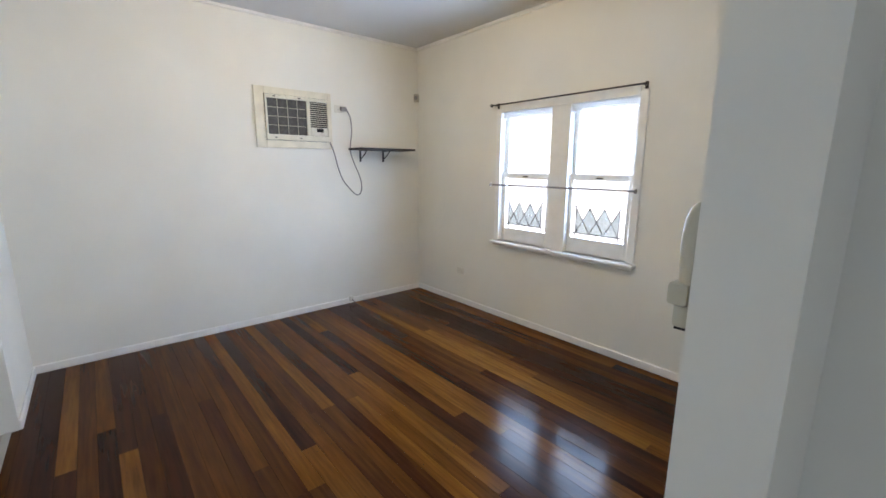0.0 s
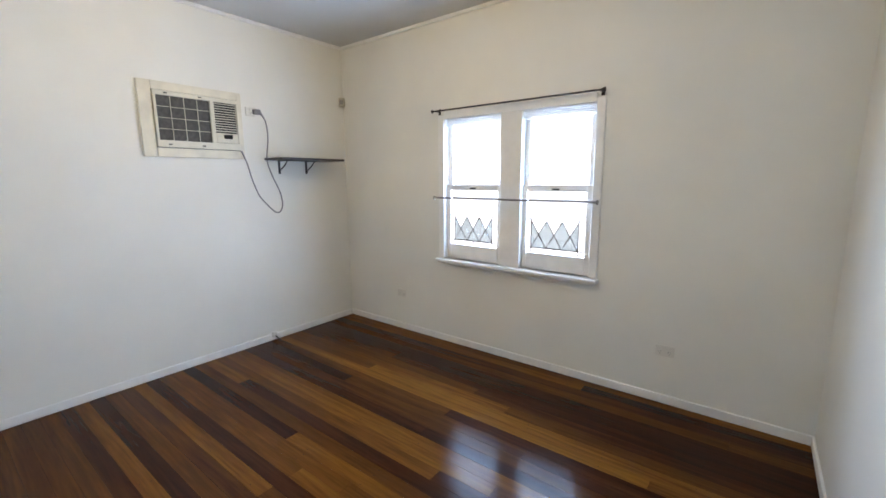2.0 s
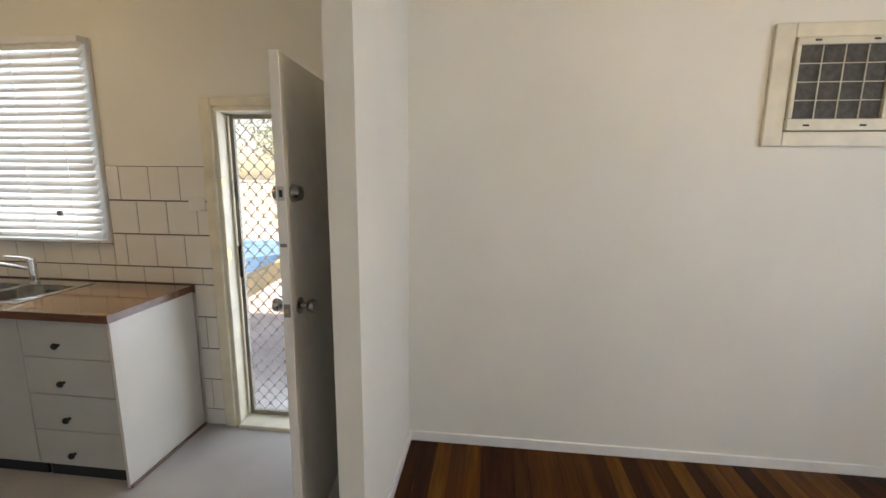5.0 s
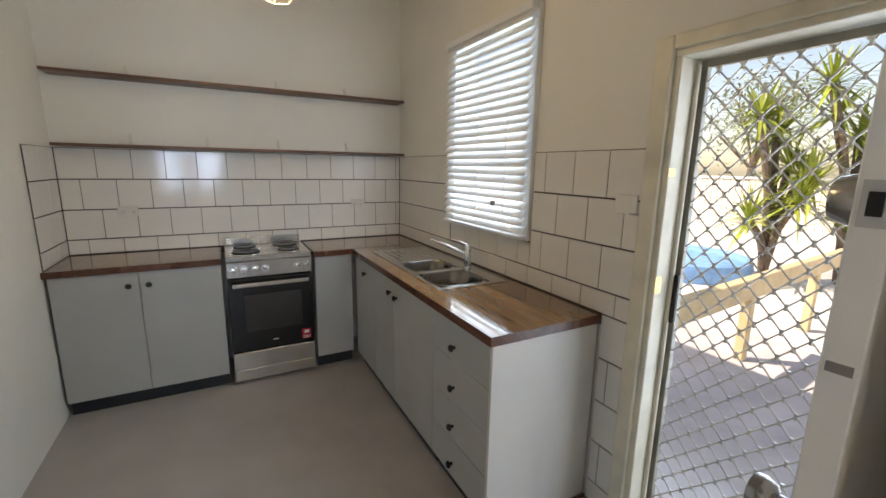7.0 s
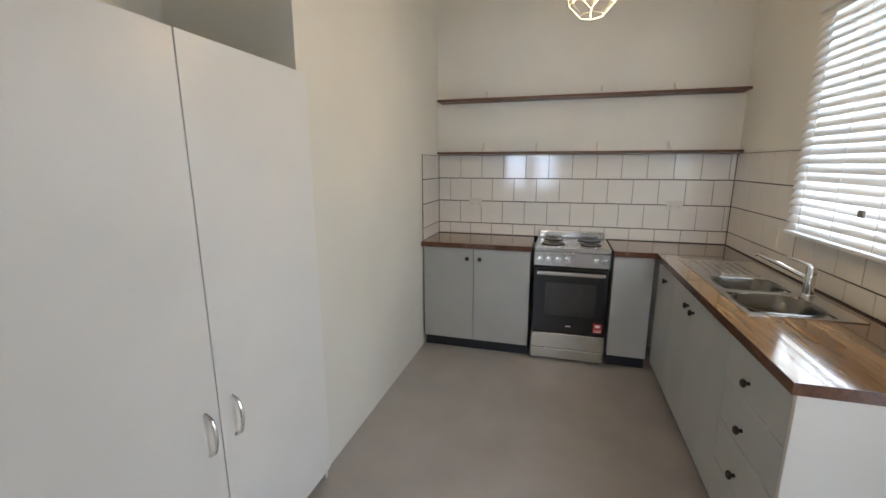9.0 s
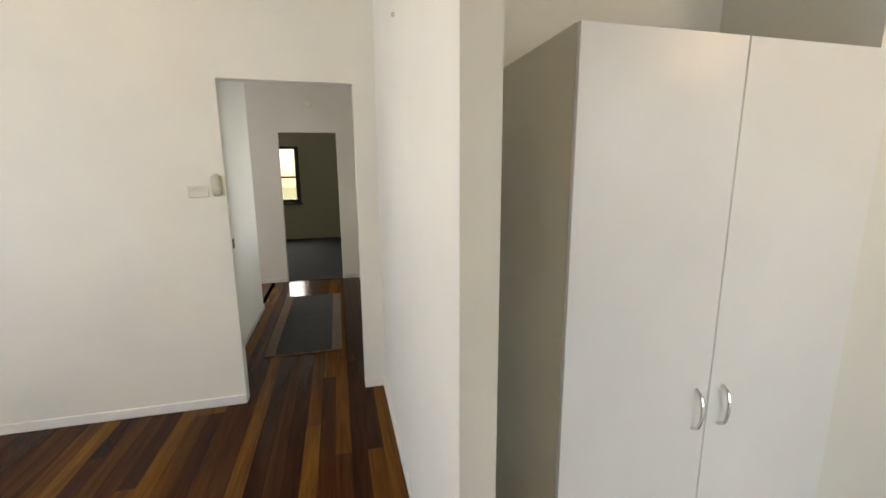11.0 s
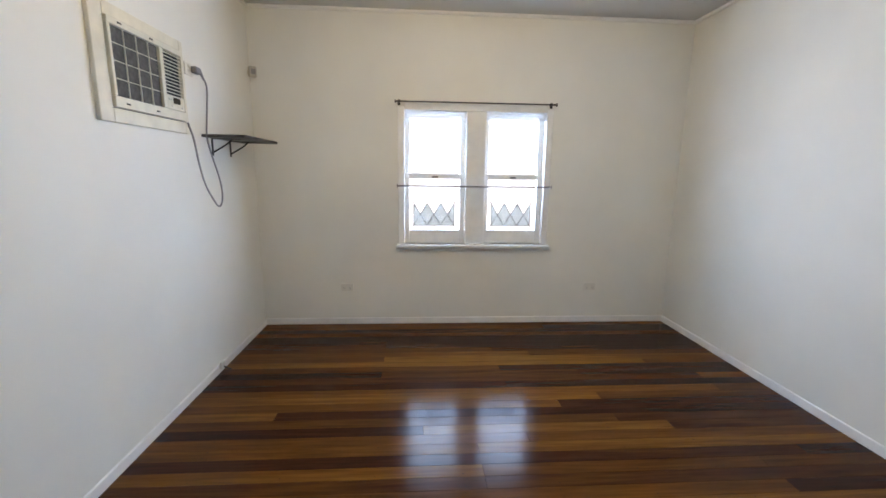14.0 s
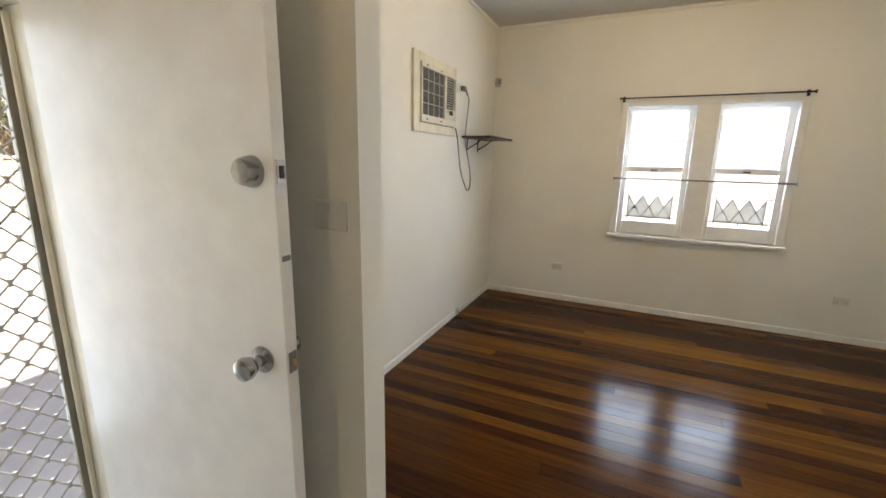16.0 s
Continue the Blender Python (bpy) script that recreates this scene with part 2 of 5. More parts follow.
FROST = glass("patterned_glass", (0.58, 0.62, 0.64), 0.2)
RED = mat("red_label", (0.45, 0.02, 0.03), 0.4)
WHITE = mat("white_print", (0.85, 0.85, 0.83), 0.5)
# the yard's concrete is coloured sun-bright, the patio's darker as if in shade
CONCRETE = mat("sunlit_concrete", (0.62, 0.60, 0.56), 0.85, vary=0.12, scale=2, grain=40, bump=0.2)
PAVING = mat("shaded_paving", (0.46, 0.43, 0.43), 0.85, vary=0.12, scale=3, grain=40, bump=0.2)
GRASS = mat("dry_lawn", (0.16, 0.17, 0.07), 0.95, vary=0.25, scale=2, grain=60, bump=0.5)
YELLOWRAIL = mat("ochre_timber", (0.60, 0.47, 0.27), 0.6, vary=0.12, scale=6)
BLUE = mat("blue_cover", (0.16, 0.36, 0.66), 0.45, vary=0.15)
LEAF = mat("green_leaf", (0.27, 0.33, 0.05), 0.5, vary=0.3, scale=5)
DARKLEAF = mat("grey_green_leaf", (0.27, 0.30, 0.21), 0.7, vary=0.3, scale=3)
BARK = mat("palm_bark", (0.15, 0.11, 0.08), 0.9, vary=0.2, scale=12, bump=0.4)
FENCE = mat("pale_fence", (0.62, 0.58, 0.52), 0.7, vary=0.1)
BOARD = mat("neighbour_weatherboard", (0.72, 0.73, 0.74), 0.6, vary=0.05)
MATFIBRE = mat("charcoal_mat", (0.028, 0.027, 0.027), 0.95, vary=0.3, scale=40, grain=500, bump=0.7, dist=0.004)
MATEDGE = mat("brown_mat_border", (0.13, 0.085, 0.06), 0.9, vary=0.2, scale=40, grain=400, bump=0.5)


# ---- building helpers ----
def bm_new():
    return bmesh.new()


def box(bm, x0, x1, y0, y1, z0, z1, bevel=0.0, seg=1):
    """Adds a box to bm, with its edges rounded by bevel."""
    x0, x1, y0, y1, z0, z1 = min(x0, x1), max(x0, x1), min(y0, y1), max(y0, y1), min(z0, z1), max(z0, z1)
    v = [bm.verts.new((x, y, z)) for z in (z0, z1) for y in (y0, y1) for x in (x0, x1)]
    fs = [bm.faces.new([v[i] for i in q]) for q in ((0, 2, 3, 1), (4, 5, 7, 6), (0, 1, 5, 4), (2, 6, 7, 3), (0, 4, 6, 2), (1, 3, 7, 5))]
    if bevel:
        edges = list({e for f in fs for e in f.edges})
        bmesh.ops.bevel(bm, geom=edges, offset=bevel, segments=seg, profile=0.5, affect="EDGES")
    return bm


def rod(bm, a, b, r, r2=None, n=14):
    """Adds a round bar from a to b."""
    a, b = Vector(a), Vector(b)
    m = Matrix.Translation((a + b) / 2) @ (b - a).to_track_quat("Z", "Y").to_matrix().to_4x4()
    bmesh.ops.create_cone(bm, cap_ends=True, segments=n, radius1=r, radius2=r if r2 is None else r2, depth=(b - a).length, matrix=m)
    return bm


def lathe(bm, profile, m, n=24):
    """Adds a turned shape: profile of (radius, height) about the z axis of m."""
    rings = []
    for r, h in profile:
        rings.append([bm.verts.new(m @ Vector((r * math.cos(2 * math.pi * k / n), r * math.sin(2 * math.pi * k / n), h))) for k in range(n)])
    for lo, hi in zip(rings, rings[1:]):
        for k in range(n):
            bm.faces.new((lo[k], lo[(k + 1) % n], hi[(k + 1) % n], hi[k]))
    bm.faces.new(rings[0][::-1])
    bm.faces.new(rings[-1])
    return bm


def tube(bm, pts, r, n=8):
    """Adds a bent round cable or pipe through pts."""
    pts = [Vector(p) for p in pts]
    rings, side = [], None
    for i, p in enumerate(pts):
        d = (pts[min(i + 1, len(pts) - 1)] - pts[max(i - 1, 0)]).normalized()
        side = d.orthogonal().normalized() if side is None else (side - d * side.dot(d)).normalized()
        up = d.cross(side)
        rings.append([bm.verts.new(p + r * (math.cos(2 * math.pi * k / n) * side + math.sin(2 * math.pi * k / n) * up)) for k in range(n)])
    for lo, hi in zip(rings, rings[1:]):
        for k in range(n):
            bm.faces.new((lo[k], lo[(k + 1) % n], hi[(k + 1) % n], hi[k]))
    bm.faces.new(rings[0][::-1])
    bm.faces.new(rings[-1])
    return bm


def smooth_path(pts, steps=8):
    """A Catmull-Rom curve through pts."""
    p = [Vector(q) for q in pts]
    p = [2 * p[0] - p[1]] + p + [2 * p[-1] - p[-2]]
    out = []
    for i in range(1, len(p) - 2):
        for s in range(steps):
            t = s / steps
            out.append(0.5 * ((2 * p[i]) + (p[i + 1] - p[i - 1]) * t + (2 * p[i - 1] - 5 * p[i] + 4 * p[i + 1] - p[i + 2]) * t * t + (3 * p[i] - p[i - 1] - 3 * p[i + 1] + p[i + 2]) * t ** 3))
    return out + [p[-2]]


def plate(bm, xs, ys, skip, z0, z1):
    """Adds one joined slab over a grid of cells, with the cells in skip left open."""
    grid = {}

    def vert(i, j, z):
        if (i, j, z) not in grid:
            grid[i, j, z] = bm.verts.new((xs[i], ys[j], z))
        return grid[i, j, z]
    cells = {(i, j) for i in range(len(xs) - 1) for j in range(len(ys) - 1)} - set(skip)
    for i, j in cells:
        c = [(i, j), (i + 1, j), (i + 1, j + 1), (i, j + 1)]
        bm.faces.new([vert(*q, z1) for q in c])
        bm.faces.new([vert(*q, z0) for q in c[::-1]])
        for k, (di, dj) in enumerate(((0, -1), (1, 0), (0, 1), (-1, 0))):
            if (i + di, j + dj) not in cells:
                a, b = c[k], c[(k + 1) % 4]
                bm.faces.new((vert(*a, z0), vert(*b, z0), vert(*b, z1), vert(*a, z1)))
    return bm


ROOTS = {}


def mesh_of(name, bm, material, smooth=False):
    me = bpy.data.meshes.new(name)
    bmesh.ops.recalc_face_normals(bm, faces=bm.faces[:])
    bm.to_mesh(me)
    bm.free()
    me.materials.append(material)
    if smooth:
        me.shade_smooth()
        me.set_sharp_from_angle(angle=radians(40))
    return me


def thing(name, base, label, category, group="", kind="", rz=0):
    """An Empty at the base of a thing; its parts are built in world places."""
    ob = new(name)
    ob.empty_display_size = 0.05
    m = pose(*base, 0, 0, rz)
    ob.matrix_basis = m
    ROOTS[ob] = m
    return tagged(ob, label, category, group, kind)


def part(name, bm, material, parent, label="", smooth=False):
    m = ROOTS[parent]
    bm.transform(m.inverted())
    ob = new(name, mesh_of(name, bm, material, smooth))
    ob.parent = parent
    ROOTS[ob] = m
    return tagged(ob, label)


def solid(name, bm, material, label="", category="", kind="", group="", smooth=False):
    """A thing that is one mesh, in world places."""
    ob = new(name, mesh_of(name, bm, material, smooth))
    ROOTS[ob] = Matrix.Identity(4)
    return tagged(ob, label, category, group, kind)


def structure(name, boxes, material, label=""):
    bm = bm_new()
    for b in boxes:
        box(bm, *b)
    return solid(name, bm, material, label, kind="structure")

# ---- structure: living room, kitchen, hall, bedroom ----
structure("wall_north", [(-WT, WIN_X0, 0, WT, -0.1, CEIL), (WIN_X1, LX + 0.08, 0, WT, -0.1, CEIL), (WIN_X0, WIN_X1, 0, WT, -0.1, WIN_Z0), (WIN_X0, WIN_X1, 0, WT, WIN_Z1, CEIL)], WALL, "off-white painted living room wall with a double window")
structure("wall_west", [(-WT, 0, DOOR_N, 0, -0.1, CEIL), (-WT, 0, DOOR_S, DOOR_N, DOOR_H, CEIL), (-WT, 0, KW_N, DOOR_S, -0.1, CEIL), (-WT, 0, KS - WT, KW_S, -0.1, CEIL), (-WT, 0, KW_S, KW_N, -0.1, KW_Z0), (-WT, 0, KW_S, KW_N, KW_Z1, CEIL)], WALL, "off-white painted outer wall with back door and kitchen window")
structure("wall_east", [(LX, LX + 0.08, HD_N, 0, -0.1, CEIL), (LX, LX + 0.08, LY, HD_S, -0.1, CEIL), (LX, LX + 0.08, HD_S, HD_N, HD_H, CEIL)], WALL, "off-white painted wall with an open doorway to the hall")
structure("wall_divider", [(0, NIB_W, KY, LY, -0.1, CEIL), (NIB_E, LX + 0.08, KY, LY, -0.1, CEIL), (NIB_W, NIB_E, KY, LY, HEAD, CEIL)], WALL, "white painted dividing wall with a wide opening between living room and kitchen")
structure("wall_kitchen_south", [(0, KX + 0.75, KS - WT, KS, -0.1, CEIL)], WALL, "cream painted kitchen wall above white tiles")
structure("wall_kitchen_east", [(KX, KX + 0.1, KS, -5.11, -0.1, CEIL)], WALL, "white painted kitchen side wall")
structure("wall_pantry_recess", [(2.96, 3.06, -5.21, KY, -0.1, CEIL), (KX + 0.1, 2.96, -5.21, -5.11, -0.1, CEIL)], WALL, "white painted recess behind the pantry")
structure("wall_hall_north", [(LX + 0.08, 6.03, HALL_N, HALL_N + 0.1, -0.1, CEIL)], WALL, "white painted hall wall beside an opening")
# the gap at x 5.4 to 6.1 is added only to let the hall lamp in
structure("wall_hall_south", [(LX + 0.08, 5.4, HALL_S - 0.1, HALL_S, -0.1, CEIL), (6.1, HALL_E, HALL_S - 0.1, HALL_S, -0.1, CEIL), (5.4, 6.1, HALL_S - 0.1, HALL_S, -0.1, 0.95), (5.4, 6.1, HALL_S - 0.1, HALL_S, 1.95, CEIL)], WALL, "white painted hall wall with an added, unseen light opening")
structure("wall_hall_end", [(HALL_E, HALL_E + 0.1, BD_N, 0, -0.1, CEIL), (HALL_E, HALL_E + 0.1, -5.3, BD_S, -0.1, CEIL), (HALL_E, HALL_E + 0.1, BD_S, BD_N, HD_H, CEIL)], WALL, "white painted hall end wall with an open bedroom doorway")
structure("wall_side_room", [(LX + 0.08, 6.2, 0, WT, -0.1, CEIL), (7.0, HALL_E, 0, WT, -0.1, CEIL), (6.2, 7.0, 0, WT, -0.1, 0.9), (6.2, 7.0, 0, WT, 2.1, CEIL)], WALL, "plain wall that closes the room beside the hall")
BW_N, BW_S = -1.70, -2.46
structure("wall_bedroom_east", [(BED_E, BED_E + WT, BW_N, 0, -0.1, CEIL), (BED_E, BED_E + WT, -5.3, BW_S, -0.1, CEIL), (BED_E, BED_E + WT, BW_S, BW_N, -0.1, 0.82), (BED_E, BED_E + WT, BW_S, BW_N, 2.05, CEIL)], BEDWALL, "olive-beige bedroom wall with one window")
structure("wall_bedroom_sides", [(HALL_E + 0.1, BED_E, -0.1, 0.0, -0.1, CEIL), (HALL_E + 0.1, BED_E, -5.4, -5.3, -0.1, CEIL)], BEDWALL, "olive-beige bedroom side walls")
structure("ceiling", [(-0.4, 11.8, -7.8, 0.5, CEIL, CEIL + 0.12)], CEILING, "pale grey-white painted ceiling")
structure("floor_base", [(0, HALL_E, LY - 0.05, 0, -0.1, -0.021)], SUBFLOOR, "dark gap under the floorboards")
structure("floor_kitchen", [(0, 2.96, KS, LY - 0.05, -0.1, 0.0), (0.0, NIB_W, LY - 0.05, LY - 0.049, -0.1, -0.03)], VINYL, "plain grey-beige sheet vinyl kitchen floor")
structure("floor_bedroom", [(HALL_E, BED_E, -5.3, -0.1, -0.1, 0.008)], CARPET, "dark charcoal bedroom carpet")


def strip(name, runs, material, label, bevel=0.004):
    bm = bm_new()
    for r in runs:
        box(bm, *r, bevel=bevel)
    return solid(name, bm, material, label, kind="structure")


SK = 0.062
strip("baseboard", [(0.0, LX, -0.014, 0.0, 0, SK), (0.0, 0.014, LY, -0.014, 0, SK), (LX - 0.014, LX, HD_N, -0.014, 0, SK), (LX - 0.014, LX, LY, HD_S, 0, SK),
                    (0.014, NIB_W + 0.002, LY, LY + 0.014, 0, SK), (NIB_E - 0.002, LX - 0.014, LY, LY + 0.014, 0, SK),
                    (LX + 0.08, LX + 0.094, HALL_S, HD_S, 0, SK), (LX + 0.08, 6.03, HALL_N - 0.014, HALL_N, 0, SK), (LX + 0.094, HALL_E - 0.014, HALL_S, HALL_S + 0.014, 0, SK),
                    (HALL_E - 0.014, HALL_E, BD_N, -0.5, 0, SK), (HALL_E - 0.014, HALL_E, HALL_S, BD_S, 0, SK)], TRIM, "narrow white painted skirting board")
CO = 0.028
strip("trim_cornice", [(0, LX, -CO, 0, CEIL - CO, CEIL), (0, CO, LY, -CO, CEIL - CO, CEIL), (LX - CO, LX, LY, -CO, CEIL - CO, CEIL), (CO, LX - CO, LY, LY + CO, CEIL - CO, CEIL)], TRIM, "thin white timber cornice bead", 0.006)
strip("trim_threshold", [(0.0 + NIB_W, NIB_E, LY - 0.07, LY - 0.035, 0.0, 0.006)], ALU, "thin metal strip between floorboards and vinyl", 0.002)


# ---- windows ----
def window_frame(name, x0, x1, z0, z1):
    """The living room window: two double-hung sashes either side of a wide post, with leadlight at the foot."""
    w = thing(name, ((x0 + x1) / 2, 0.05, z0), "white painted timber double-hung window pair with leadlight", "window", kind="structure")
    bm = bm_new()
    a = 0.03
    for r in ((x0 - a, x0 + 0.03, -0.016, 0.1, z0, z1), (x1 - 0.03, x1 + a, -0.016, 0.1, z0, z1), (x0 + 0.03, x1 - 0.03, -0.016, 0.1, z1 - 0.03, z1 + a), (1.915, 2.10, -0.012, 0.1, z0, z1 - 0.03)):
        box(bm, *r, bevel=0.004)
    part("window_frame", bm, TRIM, w)
    bm = bm_new()
    box(bm, x0 - 0.045, x1 + 0.045, -0.065, 0.1, z0 - 0.028, z0, bevel=0.005)
    box(bm, x0 - 0.02, x1 + 0.02, -0.02, 0.0, z0 - 0.05, z0 - 0.029, bevel=0.003)
    part("window_sill", bm, TRIM, w)
    for s0, g0, g1, s1 in ((1.346, 1.39, 1.868, 1.914), (2.101, 2.137, 2.608, 2.659)):
        for nm, y, lo, hi, rail in (("upper_sash", 0.062, 1.43, 2.03, 0.045), ("lower_sash", 0.03, z0 + 0.001, 1.468, 0.055)):
            bm = bm_new()
            gl, gh = (0.935, 1.418) if nm == "lower_sash" else (1.468, 1.99)
            for r in ((s0, g0, lo, hi), (g1, s1, lo, hi), (g0, g1, lo, gl), (g0, g1, gh, hi)):
                box(bm, r[0], r[1], y, y + 0.03, r[2], r[3], bevel=0.003)
            sash = part(nm, bm, TRIM, w)
            bm = bm_new()
            box(bm, g0, g1, y + 0.013, y + 0.017, gl, gh)
            pane = part("pane", bm, PANE, sash)
            pane.visible_shadow = False
            if nm == "lower_sash":
                bm = bm_new()
                box(bm, (g0 + g1) / 2 - 0.03, (g0 + g1) / 2 + 0.03, y - 0.012, y, 1.43, 1.442, bevel=0.003)
                part("sash_catch", bm, DARKMETAL, sash)
                yl = y + 0.008
                l0, l1, zb, zt = g0 + 0.04, g1 - 0.05, 0.975, 1.19
                q, zm = (l1 - l0) / 3, (zb + zt) / 2
                bm = bm_new()
                lines = [((l0, zb - 0.04), (l0, zt + 0.02)), ((l1, zb - 0.04), (l1, zt + 0.02)), ((g0, zb), (g1, zb)), ((g0, zt + 0.01), (l0, zt + 0.01)), ((l1, zt + 0.01), (g1, zt + 0.01)), (((g0 + g1) / 2, 0.935), ((g0 + g1) / 2, zb))]
                for k in range(3):
                    lines.append(((l0 + k * q, zb), (l0 + (k + 1) * q, zt)))
                    lines.append(((l0 + k * q, zt), (l0 + (k + 1) * q, zb)))
                for (ax, az), (bx, bz) in lines:
                    rod(bm, (ax, yl, az), (bx, yl, bz), 0.0042, n=6)
                part("lead_came", bm, DARKMETAL, sash)
                shapes = [[(l0, zb), (l0 + q / 2, zm), (l0, zt)], [(l1, zb), (l1, zt), (l1 - q / 2, zm)]]
                shapes += [[(l0 + k * q, zb), (l0 + (k + 0.5) * q, zm), (l0 + k * q, zt), (l0 + (k - 0.5) * q, zm)] for k in (1, 2)]
                shapes += [[(l0 + k * q, zb), (l0 + (k + 1) * q, zb), (l0 + (k + 0.5) * q, zm)] for k in range(3)]
                for pts in shapes:
                    bm = bm_new()
                    lo_v = [bm.verts.new((px, yl + 0.001, pz)) for px, pz in pts]
                    hi_v = [bm.verts.new((px, yl + 0.004, pz)) for px, pz in pts]
                    bm.faces.new(lo_v)
                    bm.faces.new(hi_v[::-1])
                    for i in range(len(pts)):
                        bm.faces.new((lo_v[i], lo_v[(i + 1) % len(pts)], hi_v[(i + 1) % len(pts)], hi_v[i]))
                    tri = part("patterned_pane", bm, FROST, sash)
                    tri.visible_shadow = False
    return w


window_frame("window_1", WIN_X0, WIN_X1, WIN_Z0, WIN_Z1)


def raised_blind(x0, x1):
    b = thing("venetian_blind", ((x0 + x1) / 2, 0.02, 1.99), "white venetian blind pulled up under the window head", "blind", group="raised living room blinds")
    bm = bm_new()
    box(bm, x0, x1, 0.0, 0.028, 2.035, 2.06, bevel=0.002)
    part("head_rail", bm, BLIND, b)
    for k in range(5):
        bm = bm_new()
        box(bm, x0, x1, 0.002, 0.027, 1.963 + k * 0.0145, 1.9685 + k * 0.0145, bevel=0.001)
        part("slat", bm, BLIND, b)
    return b


raised_blind(1.36, 1.91)
raised_blind(2.105, 2.66)


def curtain_rod(x0, x1, z, r, material, label):
    c = thing("curtain_rod", ((x0 + x1) / 2, -0.07, z), label, "curtain rod")
    part("bar", rod(bm_new(), (x0, -0.07, z), (x1, -0.07, z), r), material, c, smooth=True)
    for x in (x0, x1):
        bm = bm_new()
        rod(bm, (x - 0.004, -0.07, z), (x + 0.004, -0.07, z), r * 2.2)
        part("finial", bm, material, c, smooth=True)
    for x in (x0 + 0.03, x1 - 0.03):
        bm = bm_new()
        box(bm, x - 0.006, x + 0.006, -0.07, -0.0, z - 0.005, z + 0.003, bevel=0.001)
        box(bm, x - 0.012, x + 0.012, -0.004, 0.0, z - 0.025, z + 0.025, bevel=0.001)
        part("bracket", bm, material, c)
    return c


curtain_rod(1.266, 2.724, 2.094, 0.0068, DARKMETAL, "thin dark metal curtain rod above the window")
curtain_rod(1.28, 2.715, 1.353, 0.008, PEWTER, "thin grey cafe curtain rod across the window")


# ---- air conditioner, its outlet and cord ----
def air_conditioner():
    a = thing("air_conditioner", (0.0, -1.48, 1.697), "old cream box air conditioner in a cream timber surround", "air conditioner")
    sy0, sy1, sz0, sz1 = -1.862, -1.115, 1.697, 2.242
    y0, y1, z0, z1 = -1.775, -1.152, 1.765, 2.180
    bm = bm_new()
    for r in ((sy0, y0, sz0, sz1), (y1, sy1, sz0, sz1), (y0, y1, sz0, z0), (y0, y1, z1, sz1)):
        box(bm, 0.0, 0.022, *r, bevel=0.003)
    part("surround", bm, OLD_TRIM, a, "cream painted timber surround")
    gy0, gy1, gz0, gz1, vy0 = y0 + 0.022, -1.378, 1.822, 2.145, -1.345
    bm = bm_new()
    for r in ((y0 + 0.003, y1 - 0.003, z0 + 0.004, gz0 - 0.001), (y0 + 0.003, y1 - 0.003, gz1, z1 - 0.004), (y0 + 0.003, gy0, gz0, gz1), (gy1, vy0, gz0, gz1), (y1 - 0.014, y1 - 0.003, gz0, gz1)):
        box(bm, -0.1, 0.036, *r, bevel=0.004, seg=2)
    part("casing", bm, AGED, a)
    # black box for the shade in the gap where the case sits in its hole
    bm = bm_new()
    box(bm, -0.09, 0.012, y0, y1, z0, z1)
    part("gap_shade", bm, DUCT, a, "black backing for the shaded gap round the case")
    bm = bm_new()
    box(bm, 0.0125, 0.020, gy0, gy1, gz0, gz1)
    part("filter", bm, GRILLE, a, "dark dusty filter mesh")
    bm = bm_new()
    for k in range(1, 4):
        y = gy0 + (gy1 - gy0) * k / 4
        box(bm, 0.027, 0.032, y - 0.0016, y + 0.0016, gz0, gz1)
        z = gz0 + (gz1 - gz0) * k / 4
        box(bm, 0.029, 0.033, gy0, gy1, z - 0.0016, z + 0.0016)
    part("grille", bm, AGED, a, "cream wire grid over the filter")
    # black plate paints the shade of the duct behind the louvres
    bm = bm_new()
    box(bm, 0.0125, 0.015, vy0, y1 - 0.014, 1.905, gz1)
    part("duct_shade", bm, DUCT, a)
    for k in range(12):
        z = 1.919 + k * 0.0195
        bm = bm_new()
        box(bm, -0.007, 0.007, vy0 + 0.002, y1 - 0.016, -0.0026, 0.0026, bevel=0.001)
        bm.transform(Matrix.Translation((0.025, 0, z)) @ Matrix.Rotation(radians(20), 4, "Y"))
        part("louvre", bm, AGED, a)
    bm = bm_new()
    box(bm, 0.0125, 0.033, vy0 + 0.002, y1 - 0.016, gz0 + 0.001, 1.903, bevel=0.003)
    panel = part("control_panel", bm, AGED, a)
    bm = bm_new()
    box(bm, 0.033, 0.036, -1.285, -1.215, 1.858, 1.892, bevel=0.001)
    part("display", bm, BLACK, panel)
    for yk, zk in ((-1.325, 1.878), (-1.305, 1.878), (-1.20, 1.842), (-1.30, 1.842)):
        part("button", rod(bm_new(), (0.033, yk, zk), (0.038, yk, zk), 0.006, n=10), PLASTIC, panel)
    for yk in (-1.69, -1.45):
        for zk in (z1 - 0.018, z0 + 0.026):
            bm = bm_new()
            box(bm, 0.036, 0.041, yk - 0.014, yk + 0.014, zk - 0.004, zk + 0.004, bevel=0.002)
            part("clip", bm, DARKMETAL, a)
    return a


cooler = air_conditioner()


